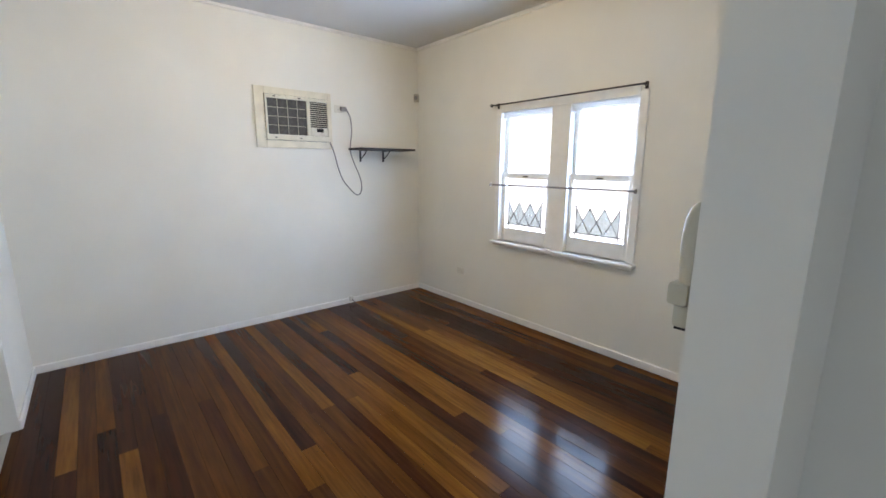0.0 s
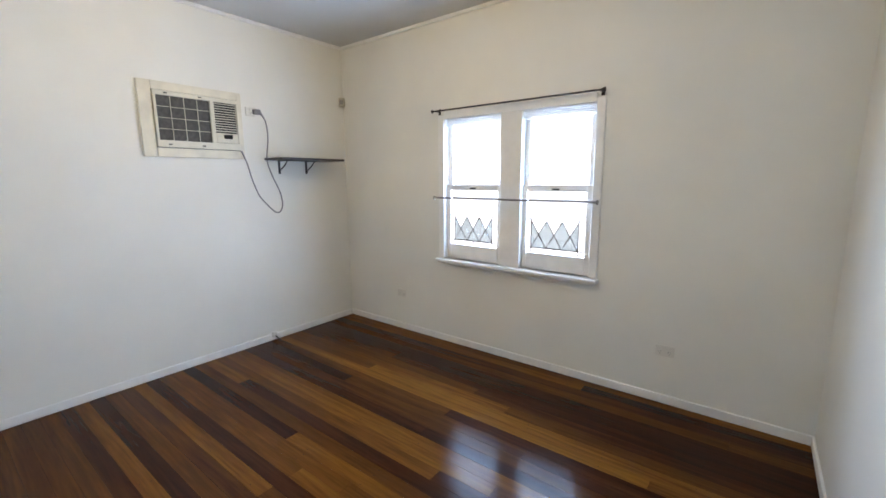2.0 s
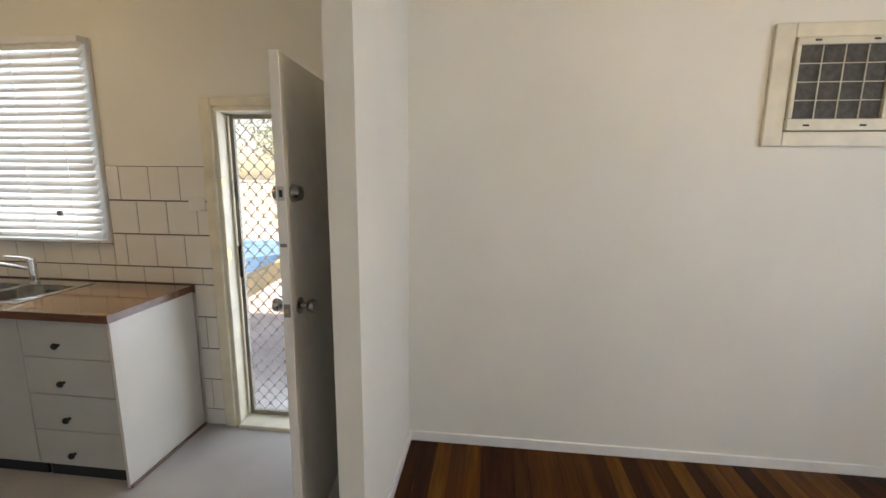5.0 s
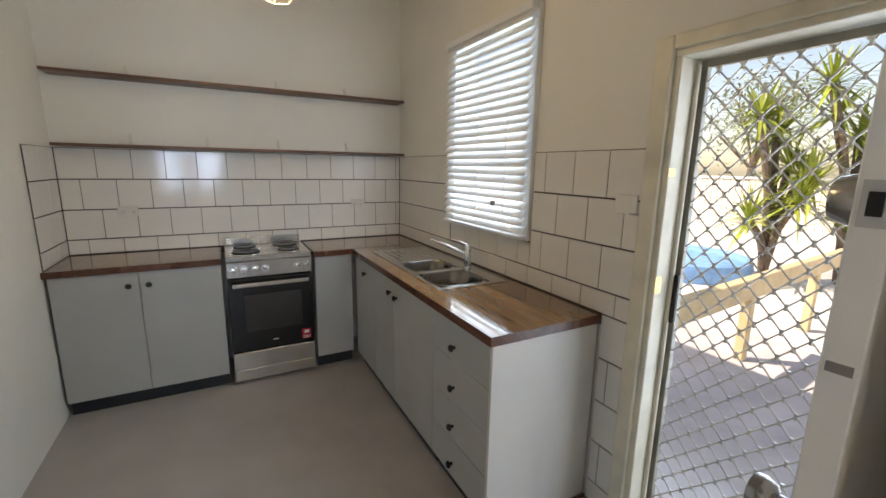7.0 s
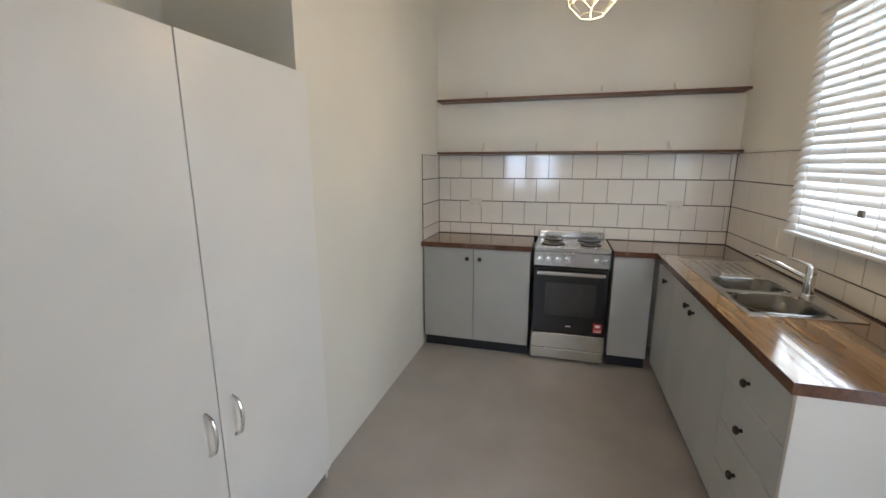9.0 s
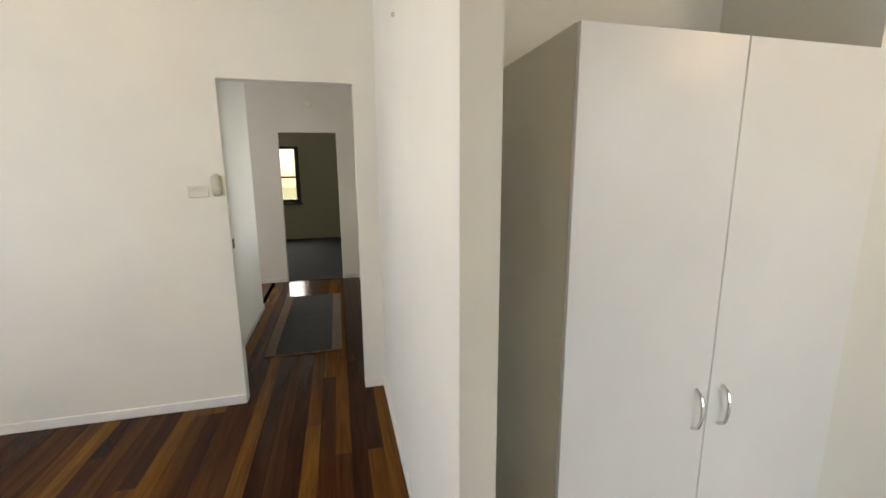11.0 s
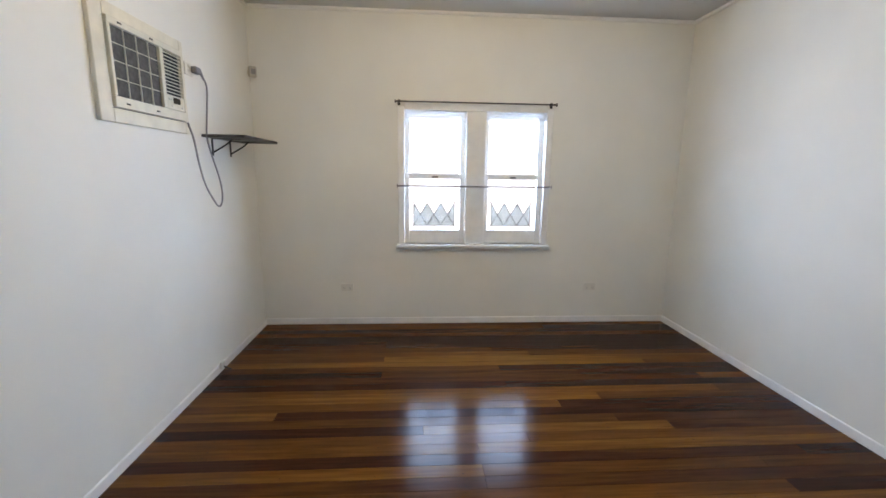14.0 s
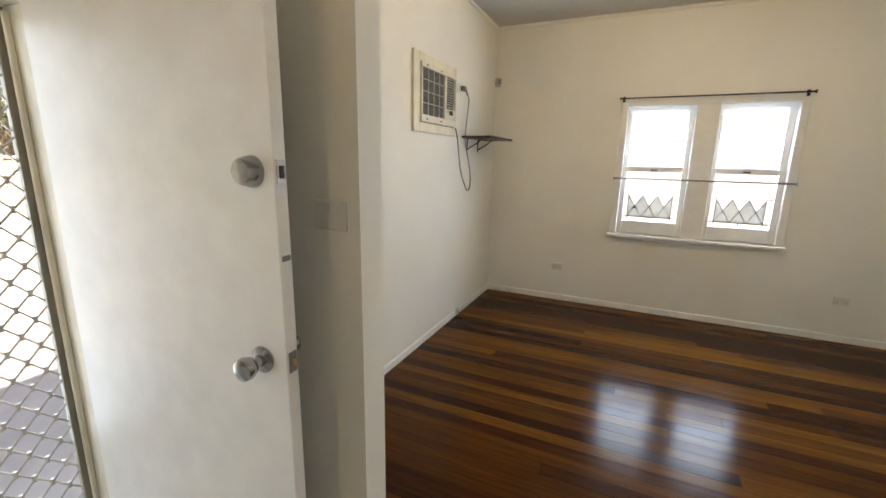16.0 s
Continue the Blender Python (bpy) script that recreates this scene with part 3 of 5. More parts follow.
def socket(name, centre, facing, w=0.115, h=0.072, label="white plastic double power point on the wall", holes=2, cat="power point", material=None, pins=True):
    """A wall plate with rocker switches; facing is the way out of the wall."""
    material = material or PLASTIC
    s = thing(name, centre, label, cat)
    # local x across, y up
    fx = Vector(facing)
    across = Vector((0, 0, 1)).cross(fx)
    m = Matrix((( across.x, 0, fx.x, centre[0]), (across.y, 0, fx.y, centre[1]), (across.z, 1, fx.z, centre[2]), (0, 0, 0, 1)))
    bm = box(bm_new(), -w / 2, w / 2, -h / 2, h / 2, 0, 0.009, bevel=0.003, seg=2)
    bm.transform(m)
    part("plate", bm, material, s)
    for k in range(holes):
        x = (k - (holes - 1) / 2) * w * 0.5
        bm = box(bm_new(), x - 0.009, x + 0.009, h * 0.12, h * 0.36, 0.009, 0.013, bevel=0.001)
        bm.transform(m)
        part("rocker", bm, PLASTIC, s)
        if not pins:
            continue
        bm = bm_new()
        for dx, dy in ((-0.007, -0.006), (0.007, -0.006), (0, -0.018)):
            box(bm, x + dx - 0.0016, x + dx + 0.0016, dy - 0.005, dy + 0.005, 0.0085, 0.0094)
        bm.transform(m)
        part("slot", bm, PEWTER, s)
    return s


socket("power_point", (0.790, 0.0, 0.374), (0, -1, 0))
socket("power_point", (3.194, 0.0, 0.372), (0, -1, 0))
socket("power_point", (0.0, -1.03, 2.105), (1, 0, 0), 0.085, 0.075, "single white power point beside the air conditioner", 1)
plug = bm_new()
box(plug, 0.013, 0.052, -1.02, -0.955, 2.085, 2.128, bevel=0.009, seg=2)
rod(plug, (0.045, -0.965, 2.105), (0.05, -0.935, 2.06), 0.010, 0.006)
loop = [(0.045, -0.955, 2.09), (0.06, -0.925, 2.02), (0.055, -0.905, 1.88), (0.04, -0.925, 1.70), (0.06, -0.895, 1.57), (0.08, -0.835, 1.42), (0.085, -0.815, 1.31), (0.08, -0.835, 1.235), (0.075, -0.885, 1.225), (0.07, -0.955, 1.29), (0.065, -1.03, 1.385), (0.06, -1.08, 1.52), (0.06, -1.115, 1.66), (0.040, -1.150, 1.765)]
cord = part("power_cord", tube(bm_new(), smooth_path([(0.016 + 0.45 * x, y, z) if 1.2 < z < 2.0 else (x, y, z) for x, y, z in loop]), 0.006), CABLE, cooler, "grey cord looping down the wall", True)
part("plug", plug, CABLE, cord)


# ---- living room lamp ----
batten = thing("ceiling_lamp", (1.8, -1.85, CEIL - 0.16), "plain white batten lamp holder with a lit warm bulb", "lamp")
part("lamp_holder", lathe(bm_new(), [(0.05, 0), (0.05, -0.018), (0.024, -0.03), (0.022, -0.065)], Matrix.Translation((1.8, -1.85, CEIL))), PLASTIC, batten, smooth=True)
part("bulb", lathe(bm_new(), [(0.013, -0.066), (0.018, -0.085), (0.030, -0.115), (0.026, -0.135), (0.012, -0.148), (0.003, -0.15)], Matrix.Translation((1.8, -1.85, CEIL))), glow("warm_globe", (1.0, 0.78, 0.5), 8.0), batten, "glowing warm bulb", True)
ll = new("living_light", bpy.data.lights.new("living_light", "POINT"))
ll.data.energy, ll.data.color, ll.data.shadow_soft_size = 12.5, (1.0, 0.83, 0.47), 0.035
ll.location = (1.8, -1.85, CEIL - 0.21)


# ---- wall shelf in the corner, detector, pipe stub ----
def wall_shelf():
    s = thing("wall_shelf", (0.0, -0.59, 1.60), "dark timber corner shelf on two black brackets", "shelf")
    bm = box(bm_new(), 0.0, 0.285, -0.93, -0.25, 1.695, 1.715, bevel=0.002)
    part("board", bm, BLACKWOOD, s)
    for y in (-0.79, -0.50):
        bm = bm_new()
        box(bm, 0.0, 0.005, y - 0.011, y + 0.011, 1.575, 1.6948, bevel=0.001)
        box(bm, 0.005, 0.20, y - 0.011, y + 0.011, 1.690, 1.6948, bevel=0.001)
        tube(bm, smooth_path([(0.006, y, 1.60), (0.05, y, 1.625), (0.10, y, 1.655), (0.145, y, 1.692)], 4), 0.0055, 6)
        part("bracket", bm, DARKMETAL, s)
    return s


wall_shelf()
det = thing("motion_sensor", (0.03, -0.06, 2.27), "small white alarm sensor high in the corner", "sensor")
bm = box(bm_new(), -0.03, 0.03, -0.022, 0.022, -0.045, 0.045, bevel=0.01, seg=2)
bm.transform(Matrix.Translation((0.045, -0.055, 2.307)) @ Matrix.Rotation(radians(40), 4, "Z"))
part("case", bm, SENSORCASE, det, smooth=True)
bm = box(bm_new(), -0.019, 0.019, -0.026, -0.0215, -0.022, 0.022, bevel=0.002)
bm.transform(Matrix.Translation((0.045, -0.055, 2.307)) @ Matrix.Rotation(radians(40), 4, "Z"))
part("lens", bm, PEWTER, det, "dark sensor lens")
bm = bm_new()
box(bm, 0.0, 0.012, -0.05, -0.02, 2.29, 2.32)
part("mount", bm, AGED, det)

pipe = thing("pipe_stub", (0.03, -0.977, 0.0), "small white cable outlet with a dark stub at the skirting", "outlet")
part("box", box(bm_new(), 0.0141, 0.034, -1.0, -0.955, 0.03, 0.085, bevel=0.004), PLASTIC, pipe)
part("stub", rod(bm_new(), (0.034, -0.975, 0.045), (0.075, -0.955, 0.012), 0.005), KNOB, pipe)
solid("wall_plug", rod(bm_new(), (LX - 0.9, LY, 2.13), (LX - 0.9, LY + 0.012, 2.13), 0.008), AGED, "tiny pale nail stuck in the white wall", "nail")


# ---- intercom and switch by the hall doorway ----
def intercom():
    i = thing("intercom", (LX, -2.61, 1.358), "yellowed plastic intercom handset on the wall", "intercom")
    y0, y1, zb = -2.648, -2.588, 1.358
    part("cradle", box(bm_new(), LX - 0.008, LX, y0, y1, zb + 0.008, zb + 0.118, bevel=0.006, seg=2), HANDSET, i)
    bm = bm_new()
    # rounded earpiece that narrows towards the top
    rings = []
    for h, w, d in ((0.050, 0.046, 0.026), (0.075, 0.047, 0.029), (0.100, 0.045, 0.029), (0.116, 0.040, 0.026), (0.126, 0.031, 0.021), (0.131, 0.017, 0.013)):
        cy, ring = (y0 + y1) / 2, []
        for k in range(13):
            a = math.pi * k / 12
            ring.append(bm.verts.new((LX - 0.0085 - 0.62 * d * math.sin(a) ** 0.6, cy - w / 2 * math.cos(a), zb + h)))
        rings.append(ring)
    for lo, hi in zip(rings, rings[1:]):
        for k in range(12):
            bm.faces.new((lo[k], lo[k + 1], hi[k + 1], hi[k]))
        bm.faces.new((lo[12], lo[0], hi[0], hi[12]))
    bm.faces.new(rings[0][::-1])
    bm.faces.new(rings[-1])
    box(bm, LX - 0.029, LX - 0.0082, y0 + 0.004, y1 - 0.004, zb + 0.027, zb + 0.0505, bevel=0.004, seg=2)
    box(bm, LX - 0.024, LX - 0.0082, y0 + 0.011, y1 - 0.011, zb + 0.002, zb + 0.0272, bevel=0.004, seg=2)
    part("handset", bm, HANDSET, i, smooth=True)
    part("mouthpiece", box(bm_new(), LX - 0.022, LX - 0.011, y0 + 0.016, y1 - 0.016, zb - 0.001, zb + 0.0018), KNOB, i)
    for k in range(3):
        part("button", box(bm_new(), LX - 0.012, LX - 0.0082, y1 - 0.0065, y1 - 0.0005, zb + 0.062 + k * 0.014, zb + 0.069 + k * 0.014, bevel=0.001), SENSORCASE, i)
    return i


intercom()
socket("light_switch", (LX, -2.515, 1.385), (-1, 0, 0), 0.11, 0.068, "white light switch plate beside the intercom", 2, "light switch", pins=False)
latch = thing("strike_plate", (LX + 0.04, HD_N, 1.05), "small dark latch plate on the door jamb", "latch")
part("plate", box(bm_new(), LX + 0.02, LX + 0.06, HD_N - 0.003, HD_N, 1.03, 1.09, bevel=0.001), DARKMETAL, latch)


# ---- hall: mat, ceiling fitting, bedroom window ----
runner = thing("hall_runner", (5.54, -2.97, 0.0), "long charcoal floor runner with brown side borders", "rug")
part("mat", box(bm_new(), 4.685, 6.40, -3.20, -2.74, 0.0, 0.010, bevel=0.002), MATFIBRE, runner)
part("border", box(bm_new(), 4.675, 6.41, -2.74, -2.655, 0.0, 0.009, bevel=0.002), MATEDGE, runner)
part("border", box(bm_new(), 4.675, 6.41, -3.285, -3.20, 0.0, 0.009, bevel=0.002), MATEDGE, runner)
part("end_binding", box(bm_new(), 4.665, 4.685, -3.20, -2.74, 0.0, 0.009, bevel=0.002), MATEDGE, runner)
fitting = thing("smoke_alarm", (HALL_E, -3.01, 2.40), "small white smoke alarm on the hall end wall", "smoke alarm")
part("case", lathe(bm_new(), [(0.055, 0), (0.055, 0.02), (0.04, 0.035), (0.015, 0.038)], Matrix.Translation((HALL_E, -3.01, 2.405)) @ Matrix.Rotation(radians(-90), 4, "Y")), AGED, fitting, smooth=True)
w2 = thing("window_2", (BED_E, (BW_N + BW_S) / 2, 0.82), "dark framed sash window in the bedroom", "window", kind="structure")
bm = bm_new()
for r in ((BW_S - 0.06, BW_S + 0.03, 0.80, 2.08), (BW_N - 0.03, BW_N + 0.06, 0.80, 2.08), (BW_S + 0.03, BW_N - 0.03, 2.02, 2.08), (BW_S + 0.03, BW_N - 0.03, 1.39, 1.43), (BW_S + 0.03, BW_N - 0.03, 0.84, 0.92)):
    box(bm, BED_E - 0.02, BED_E + 0.06, *r, bevel=0.004)
part("window_frame", bm, BRONZE, w2)
part("window_sill", box(bm_new(), BED_E - 0.08, BED_E + 0.06, BW_S - 0.09, BW_N + 0.09, 0.80, 0.838, bevel=0.004), BRONZE, w2)
for z0, z1 in ((0.92, 1.39), (1.43, 2.02)):
    p = part("pane", box(bm_new(), BED_E + 0.03, BED_E + 0.034, BW_S + 0.03, BW_N - 0.03, z0, z1), PANE, w2)
    p.visible_shadow = False

# ---- back door: frame, leaf, screen ----
fr = thing("door_1", (-0.06, (DOOR_S + DOOR_N) / 2, 0.0), "aged cream painted timber frame of the back door", "door frame", kind="structure")
bm = bm_new()
for r in ((-WT, 0.004, DOOR_S + 0.001, DOOR_S + 0.035, 0.0, DOOR_H - 0.035), (-WT, 0.004, DOOR_N - 0.035, DOOR_N - 0.001, 0.0, DOOR_H - 0.035), (-WT, 0.004, DOOR_S + 0.001, DOOR_N - 0.001, DOOR_H - 0.035, DOOR_H - 0.001)):
    box(bm, *r, bevel=0.003)
part("jamb", bm, OLD_TRIM, fr)
bm = bm_new()
for r in ((0.0, 0.022, DOOR_S - 0.055, DOOR_S + 0.012, 0.0, DOOR_H + 0.035), (0.0, 0.022, DOOR_N - 0.012, DOOR_N + 0.055, 0.0, DOOR_H + 0.035), (0.0, 0.022, DOOR_S + 0.012, DOOR_N - 0.012, DOOR_H - 0.012, DOOR_H + 0.035)):
    box(bm, *r, bevel=0.006, seg=2)
for r in ((-0.09, -0.075, DOOR_S + 0.035, DOOR_S + 0.05, 0.03, DOOR_H - 0.05), (-0.09, -0.075, DOOR_N - 0.05, DOOR_N - 0.035, 0.03, DOOR_H - 0.05)):
    box(bm, *r, bevel=0.003)
part("architrave", bm, OLD_TRIM, fr)
part("door_sill", box(bm_new(), -WT - 0.02, 0.03, DOOR_S + 0.036, DOOR_N - 0.036, -0.02, 0.022, bevel=0.005), OLD_TRIM, fr, "scuffed timber door sill")
for z, h in ((1.085, 0.065), (1.50, 0.03)):
    part("strike_plate", box(bm_new(), -0.03, 0.0055, DOOR_S + 0.0345, DOOR_S + 0.037, z - h / 2, z + h / 2), BRASS, fr, "worn brass strike plate")

LEAF_A = 3.2   # degrees past square that the leaf stands open
leaf = thing("back_door", (0.01, DOOR_N - 0.03, 0.02), "white painted flush back door standing open against the nib wall", "door")
HM = Matrix.Translation((0.026, DOOR_N - 0.052, 0.0)) @ Matrix.Rotation(radians(LEAF_A), 4, "Z")


def leaf_part(name, bm, material, parent, label="", smooth=False):
    bm.transform(HM)
    return part(name, bm, material, parent, label, smooth)


panel = leaf_part("door_panel", box(bm_new(), 0.0, 0.785, -0.0, 0.036, 0.025, DOOR_H + 0.03, bevel=0.002), TRIM, leaf)
for y, sgn in ((0.0, -1), (0.036, 1)):
    face = Matrix.Translation((0.715, y, 1.045)) @ Matrix.Rotation(radians(90 if sgn < 0 else -90), 4, "X")
    leaf_part("door_knob", lathe(bm_new(), [(0.032, 0), (0.032, 0.005), (0.014, 0.008), (0.012, 0.03), (0.022, 0.036), (0.027, 0.05), (0.025, 0.062), (0.012, 0.066)], face), DOORMETAL, leaf, "dulled chrome round door knob", True)
    face = Matrix.Translation((0.725, y, 1.475)) @ Matrix.Rotation(radians(90 if sgn < 0 else -90), 4, "X")
    leaf_part("deadbolt", lathe(bm_new(), [(0.034, 0), (0.033, 0.008), (0.027, 0.028), (0.024, 0.032), (0.008, 0.033)], face), DOORMETAL, leaf, "dulled chrome deadlock", True)
for z, h, m_ in ((1.045, 0.05, PEWTER), (1.475, 0.05, ALU), (1.29, 0.012, PEWTER)):
    leaf_part("latch_plate", box(bm_new(), 0.7845, 0.787, 0.006, 0.030, z - h / 2, z + h / 2), m_, leaf)
leaf_part("latch_bolt", box(bm_new(), 0.787, 0.789, 0.012, 0.025, 1.462, 1.488, bevel=0.0005), DARKMETAL, leaf, "dark deadlock bolt hole")
leaf_part("latch_bolt", box(bm_new(), 0.787, 0.797, 0.012, 0.024, 1.038, 1.052, bevel=0.002), BRASS, leaf)
for z in (0.25, 1.02, 1.70):
    leaf_part("hinge", rod(bm_new(), (-0.006, 0.040, z - 0.045), (-0.006, 0.040, z + 0.045), 0.007), DARKMETAL, leaf)

screen = thing("screen_door", (-0.1, (DOOR_S + DOOR_N) / 2, 0.02), "closed security screen door with aluminium diamond grille in a dark frame", "screen door")
S0, S1, SZ0, SZ1, SXx = DOOR_S + 0.037, DOOR_N - 0.037, 0.024, DOOR_H - 0.038, -0.112
bm = bm_new()
fw = 0.026
for r in ((S0, S0 + fw, SZ0, SZ1), (S1 - fw, S1, SZ0, SZ1), (S0 + fw, S1 - fw, SZ0, SZ0 + fw), (S0 + fw, S1 - fw, SZ1 - fw, SZ1)):
    box(bm, SXx - 0.012, SXx + 0.012, *r, bevel=0.002)
part("frame", bm, SCREENFRAME, screen)
gy0, gy1, gz0, gz1 = S0 + fw, S1 - fw, SZ0 + fw, SZ1 - fw
bm = bm_new()
DW, DH = 0.076, 0.083
slope = DH / DW
for sgn in (1, -1):
    n = int(((gy1 - gy0) * slope + (gz1 - gz0)) / DH) + 2
    for k in range(-1, n):
        c = gz0 + k * DH - (gy1 - gy0) * slope * (1 if sgn > 0 else 0)
        pts = []
        for yy in (gy0, gy1):
            zz = c + sgn * slope * (yy - gy0) if sgn > 0 else c - slope * (yy - gy0)
            pts.append((yy, zz))
        (ya, za), (yb, zb) = pts
        d = (zb - za) / (yb - ya)
        lo, hi = ya, yb
        for lim in (gz0, gz1):
            yc = ya + (lim - za) / d
            if (d > 0) == (lim == gz0):
                lo = max(lo, yc)
            else:
                hi = min(hi, yc)
        if hi - lo < 0.004:
            continue
        rod(bm, (SXx + 0.002 * sgn, lo, za + d * (lo - ya)), (SXx + 0.002 * sgn, hi, za + d * (hi - ya)), 0.0030, n=5)
wid = gy1 - gy0
for p in range(-2, 2 + int(2 * wid / DW) + 30):
    for q in range(-2, 90):
        yy, zz = gy0 + ((q - p) * DW + wid) / 2, gz0 + (q + p) * DH / 2 - wid * slope / 2
        if gy0 + 0.006 < yy < gy1 - 0.006 and gz0 + 0.012 < zz < gz1 - 0.012:
            rod(bm, (SXx, yy, zz - 0.011), (SXx, yy, zz + 0.011), 0.0058, n=6)
part("diamond_grille", bm, MESHMETAL, screen, "silver aluminium diamond mesh")
bm = bm_new()
box(bm, SXx + 0.012, SXx + 0.03, S0 + 0.002, S0 + 0.03, 0.93, 1.12, bevel=0.004)
part("lock", bm, DARKMETAL, screen)
socket("light_switch", (0.775, KY, 1.36), (0, -1, 0), 0.105, 0.078, "white light switch on the nib wall behind the back door", 1, "light switch", pins=False)

# ---- kitchen window and blind ----
kw = thing("window_3", (0.0, (KW_S + KW_N) / 2, KW_Z0), "white painted kitchen window over the sink", "window", kind="structure")
bm = bm_new()
for r in ((KW_S - 0.03, KW_S + 0.03, KW_Z0 - 0.03, KW_Z1 + 0.03), (KW_N - 0.03, KW_N + 0.03, KW_Z0 - 0.03, KW_Z1 + 0.03), (KW_S + 0.03, KW_N - 0.03, KW_Z1 - 0.03, KW_Z1 + 0.03), (KW_S + 0.03, KW_N - 0.03, KW_Z0 - 0.03, KW_Z0 + 0.03)):
    box(bm, 0.0, 0.03, *r, bevel=0.004)
for r in ((KW_S + 0.001, KW_S + 0.05, KW_Z0, KW_Z1), (KW_N - 0.05, KW_N - 0.001, KW_Z0, KW_Z1), (KW_S + 0.05, KW_N - 0.05, KW_Z1 - 0.05, KW_Z1), (KW_S + 0.05, KW_N - 0.05, KW_Z0, KW_Z0 + 0.05), (KW_S + 0.05, KW_N - 0.05, 1.72, 1.76)):
    box(bm, -0.11, -0.07, *r, bevel=0.004)
part("window_frame", bm, TRIM, kw)
for z0, z1 in ((KW_Z0 + 0.05, 1.72), (1.76, KW_Z1 - 0.05)):
    p = part("pane", box(bm_new(), -0.092, -0.088, KW_S + 0.05, KW_N - 0.05, z0, z1), PANE, kw)
    p.visible_shadow = False

kb = thing("venetian_blind", (0.03, (KW_S + KW_N) / 2, KW_Z0), "white wide-slat venetian blind lowered over the kitchen window", "blind")
part("head_rail", box(bm_new(), 0.031, 0.075, KW_S - 0.03, KW_N + 0.03, 2.235, 2.272, bevel=0.003), BLIND, kb)
N_SL = 25
MID, HALF = (KW_S + KW_N) / 2, (KW_N - KW_S) / 2 + 0.025
for k in range(N_SL):
    z = 1.19 + k * (2.222 - 1.19) / (N_SL - 1)
    bm = bm_new()
    pr = [(-0.025, 0.0), (-0.012, 0.0025), (0.0, 0.0032), (0.012, 0.0025), (0.025, 0.0)]
    lo = [[bm.verts.new((a, yy, b)) for a, b in pr] + [bm.verts.new((a, yy, b - 0.0028)) for a, b in reversed(pr)] for yy in (-HALF, HALF)]
    for i in range(10):
        bm.faces.new((lo[0][i], lo[0][(i + 1) % 10], lo[1][(i + 1) % 10], lo[1][i]))
    bm.faces.new(lo[0])
    bm.faces.new(lo[1][::-1])
    tilt = 57 + 3 * math.sin(k * 2.3) - (14 if k == 3 else 0)
    bm.transform(Matrix.Translation((0.055, MID, z)) @ Matrix.Rotation(radians(0.35 * math.sin(k * 1.7)), 4, "X") @ Matrix.Rotation(radians(tilt), 4, "Y"))
    part("slat", bm, BLIND, kb)
part("bottom_rail", box(bm_new(), 0.032, 0.078, KW_S - 0.025, KW_N + 0.025, 1.145, 1.162, bevel=0.003), BLIND, kb)
bm = bm_new()
for yy in (KW_S + 0.12, (KW_S + KW_N) / 2, KW_N - 0.12):
    rod(bm, (0.082, yy, 1.16), (0.082, yy, 2.235), 0.0012, n=5)
part("ladder_cord", bm, BLIND, kb)
part("cord_weight", box(bm_new(), 0.082, 0.096, KW_N - 0.22, KW_N - 0.19, 1.30, 1.33, bevel=0.003), CABLE, kb)


# ---- kitchen cabinets ----
CT = 0.90            # bench top height
FX, FY = 0.562, -6.675   # cabinet fronts: west run, south run
WEND = -4.872        # open end of the west run


def knob(at, way, parent):
    rot = Vector(way).to_track_quat("Z", "Y").to_matrix().to_4x4()
    part("knob", lathe(bm_new(), [(0.008, 0), (0.007, 0.010), (0.015, 0.015), (0.017, 0.021), (0.013, 0.027), (0.004, 0.028)], Matrix.Translation(at) @ rot, 16), KNOB, parent, "small round black knob", True)


def base_cabinet(name, label, lo, hi, axis, fronts, body_top=CT - 0.038, end_panel=False):
    """A cabinet run along axis from lo to hi; fronts: (from, to, z0, z1, kind, knob along, knob height)."""
    if axis == "x":
        c = thing(name, ((lo + hi) / 2, (KS + FY) / 2, 0), label, "cabinet", group="kitchen base cabinets")
        part("body", box(bm_new(), lo, hi, KS + 0.012, FY - 0.019, 0.095, CT - 0.038), CABINET, c)
        part("kickboard", box(bm_new(), lo + 0.002, hi - 0.002, FY - 0.055, FY - 0.045, 0.0, 0.095), KICK, c, "dark recessed kickboard")
    else:
        c = thing(name, (0.3, (lo + hi) / 2, 0), label, "cabinet", group="kitchen base cabinets")
        part("body", box(bm_new(), 0.013, FX - 0.019, lo, hi - (0.017 if end_panel else 0), 0.095, body_top), CABINET, c)
        part("kickboard", box(bm_new(), FX - 0.055, FX - 0.045, lo + 0.002, hi - 0.018, 0.0, 0.095), KICK, c, "dark recessed kickboard")
        if end_panel:
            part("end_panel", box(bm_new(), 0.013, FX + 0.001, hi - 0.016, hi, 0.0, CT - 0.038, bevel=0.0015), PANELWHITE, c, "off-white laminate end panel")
            part("end_trim", box(bm_new(), 0.013, FX + 0.004, hi, hi + 0.016, 0.0, 0.016, bevel=0.004), SHELFWOOD, c, "thin wooden floor bead")
    for a, b, z0, z1, kind, ka, kz in fronts:
        if axis == "x":
            f = part(kind, box(bm_new(), a + 0.0015, b - 0.0015, FY - 0.018, FY, z0, z1, bevel=0.0025), CABINET, c)
            if ka is not None:
                knob((ka, FY, kz), (0, 1, 0), f)
        else:
            f = part(kind, box(bm_new(), FX - 0.018, FX, a + 0.0015, b - 0.0015, z0, z1, bevel=0.0025), CABINET, c)
            if ka is not None:
                knob((FX, ka, kz), (1, 0, 0), f)
    return c


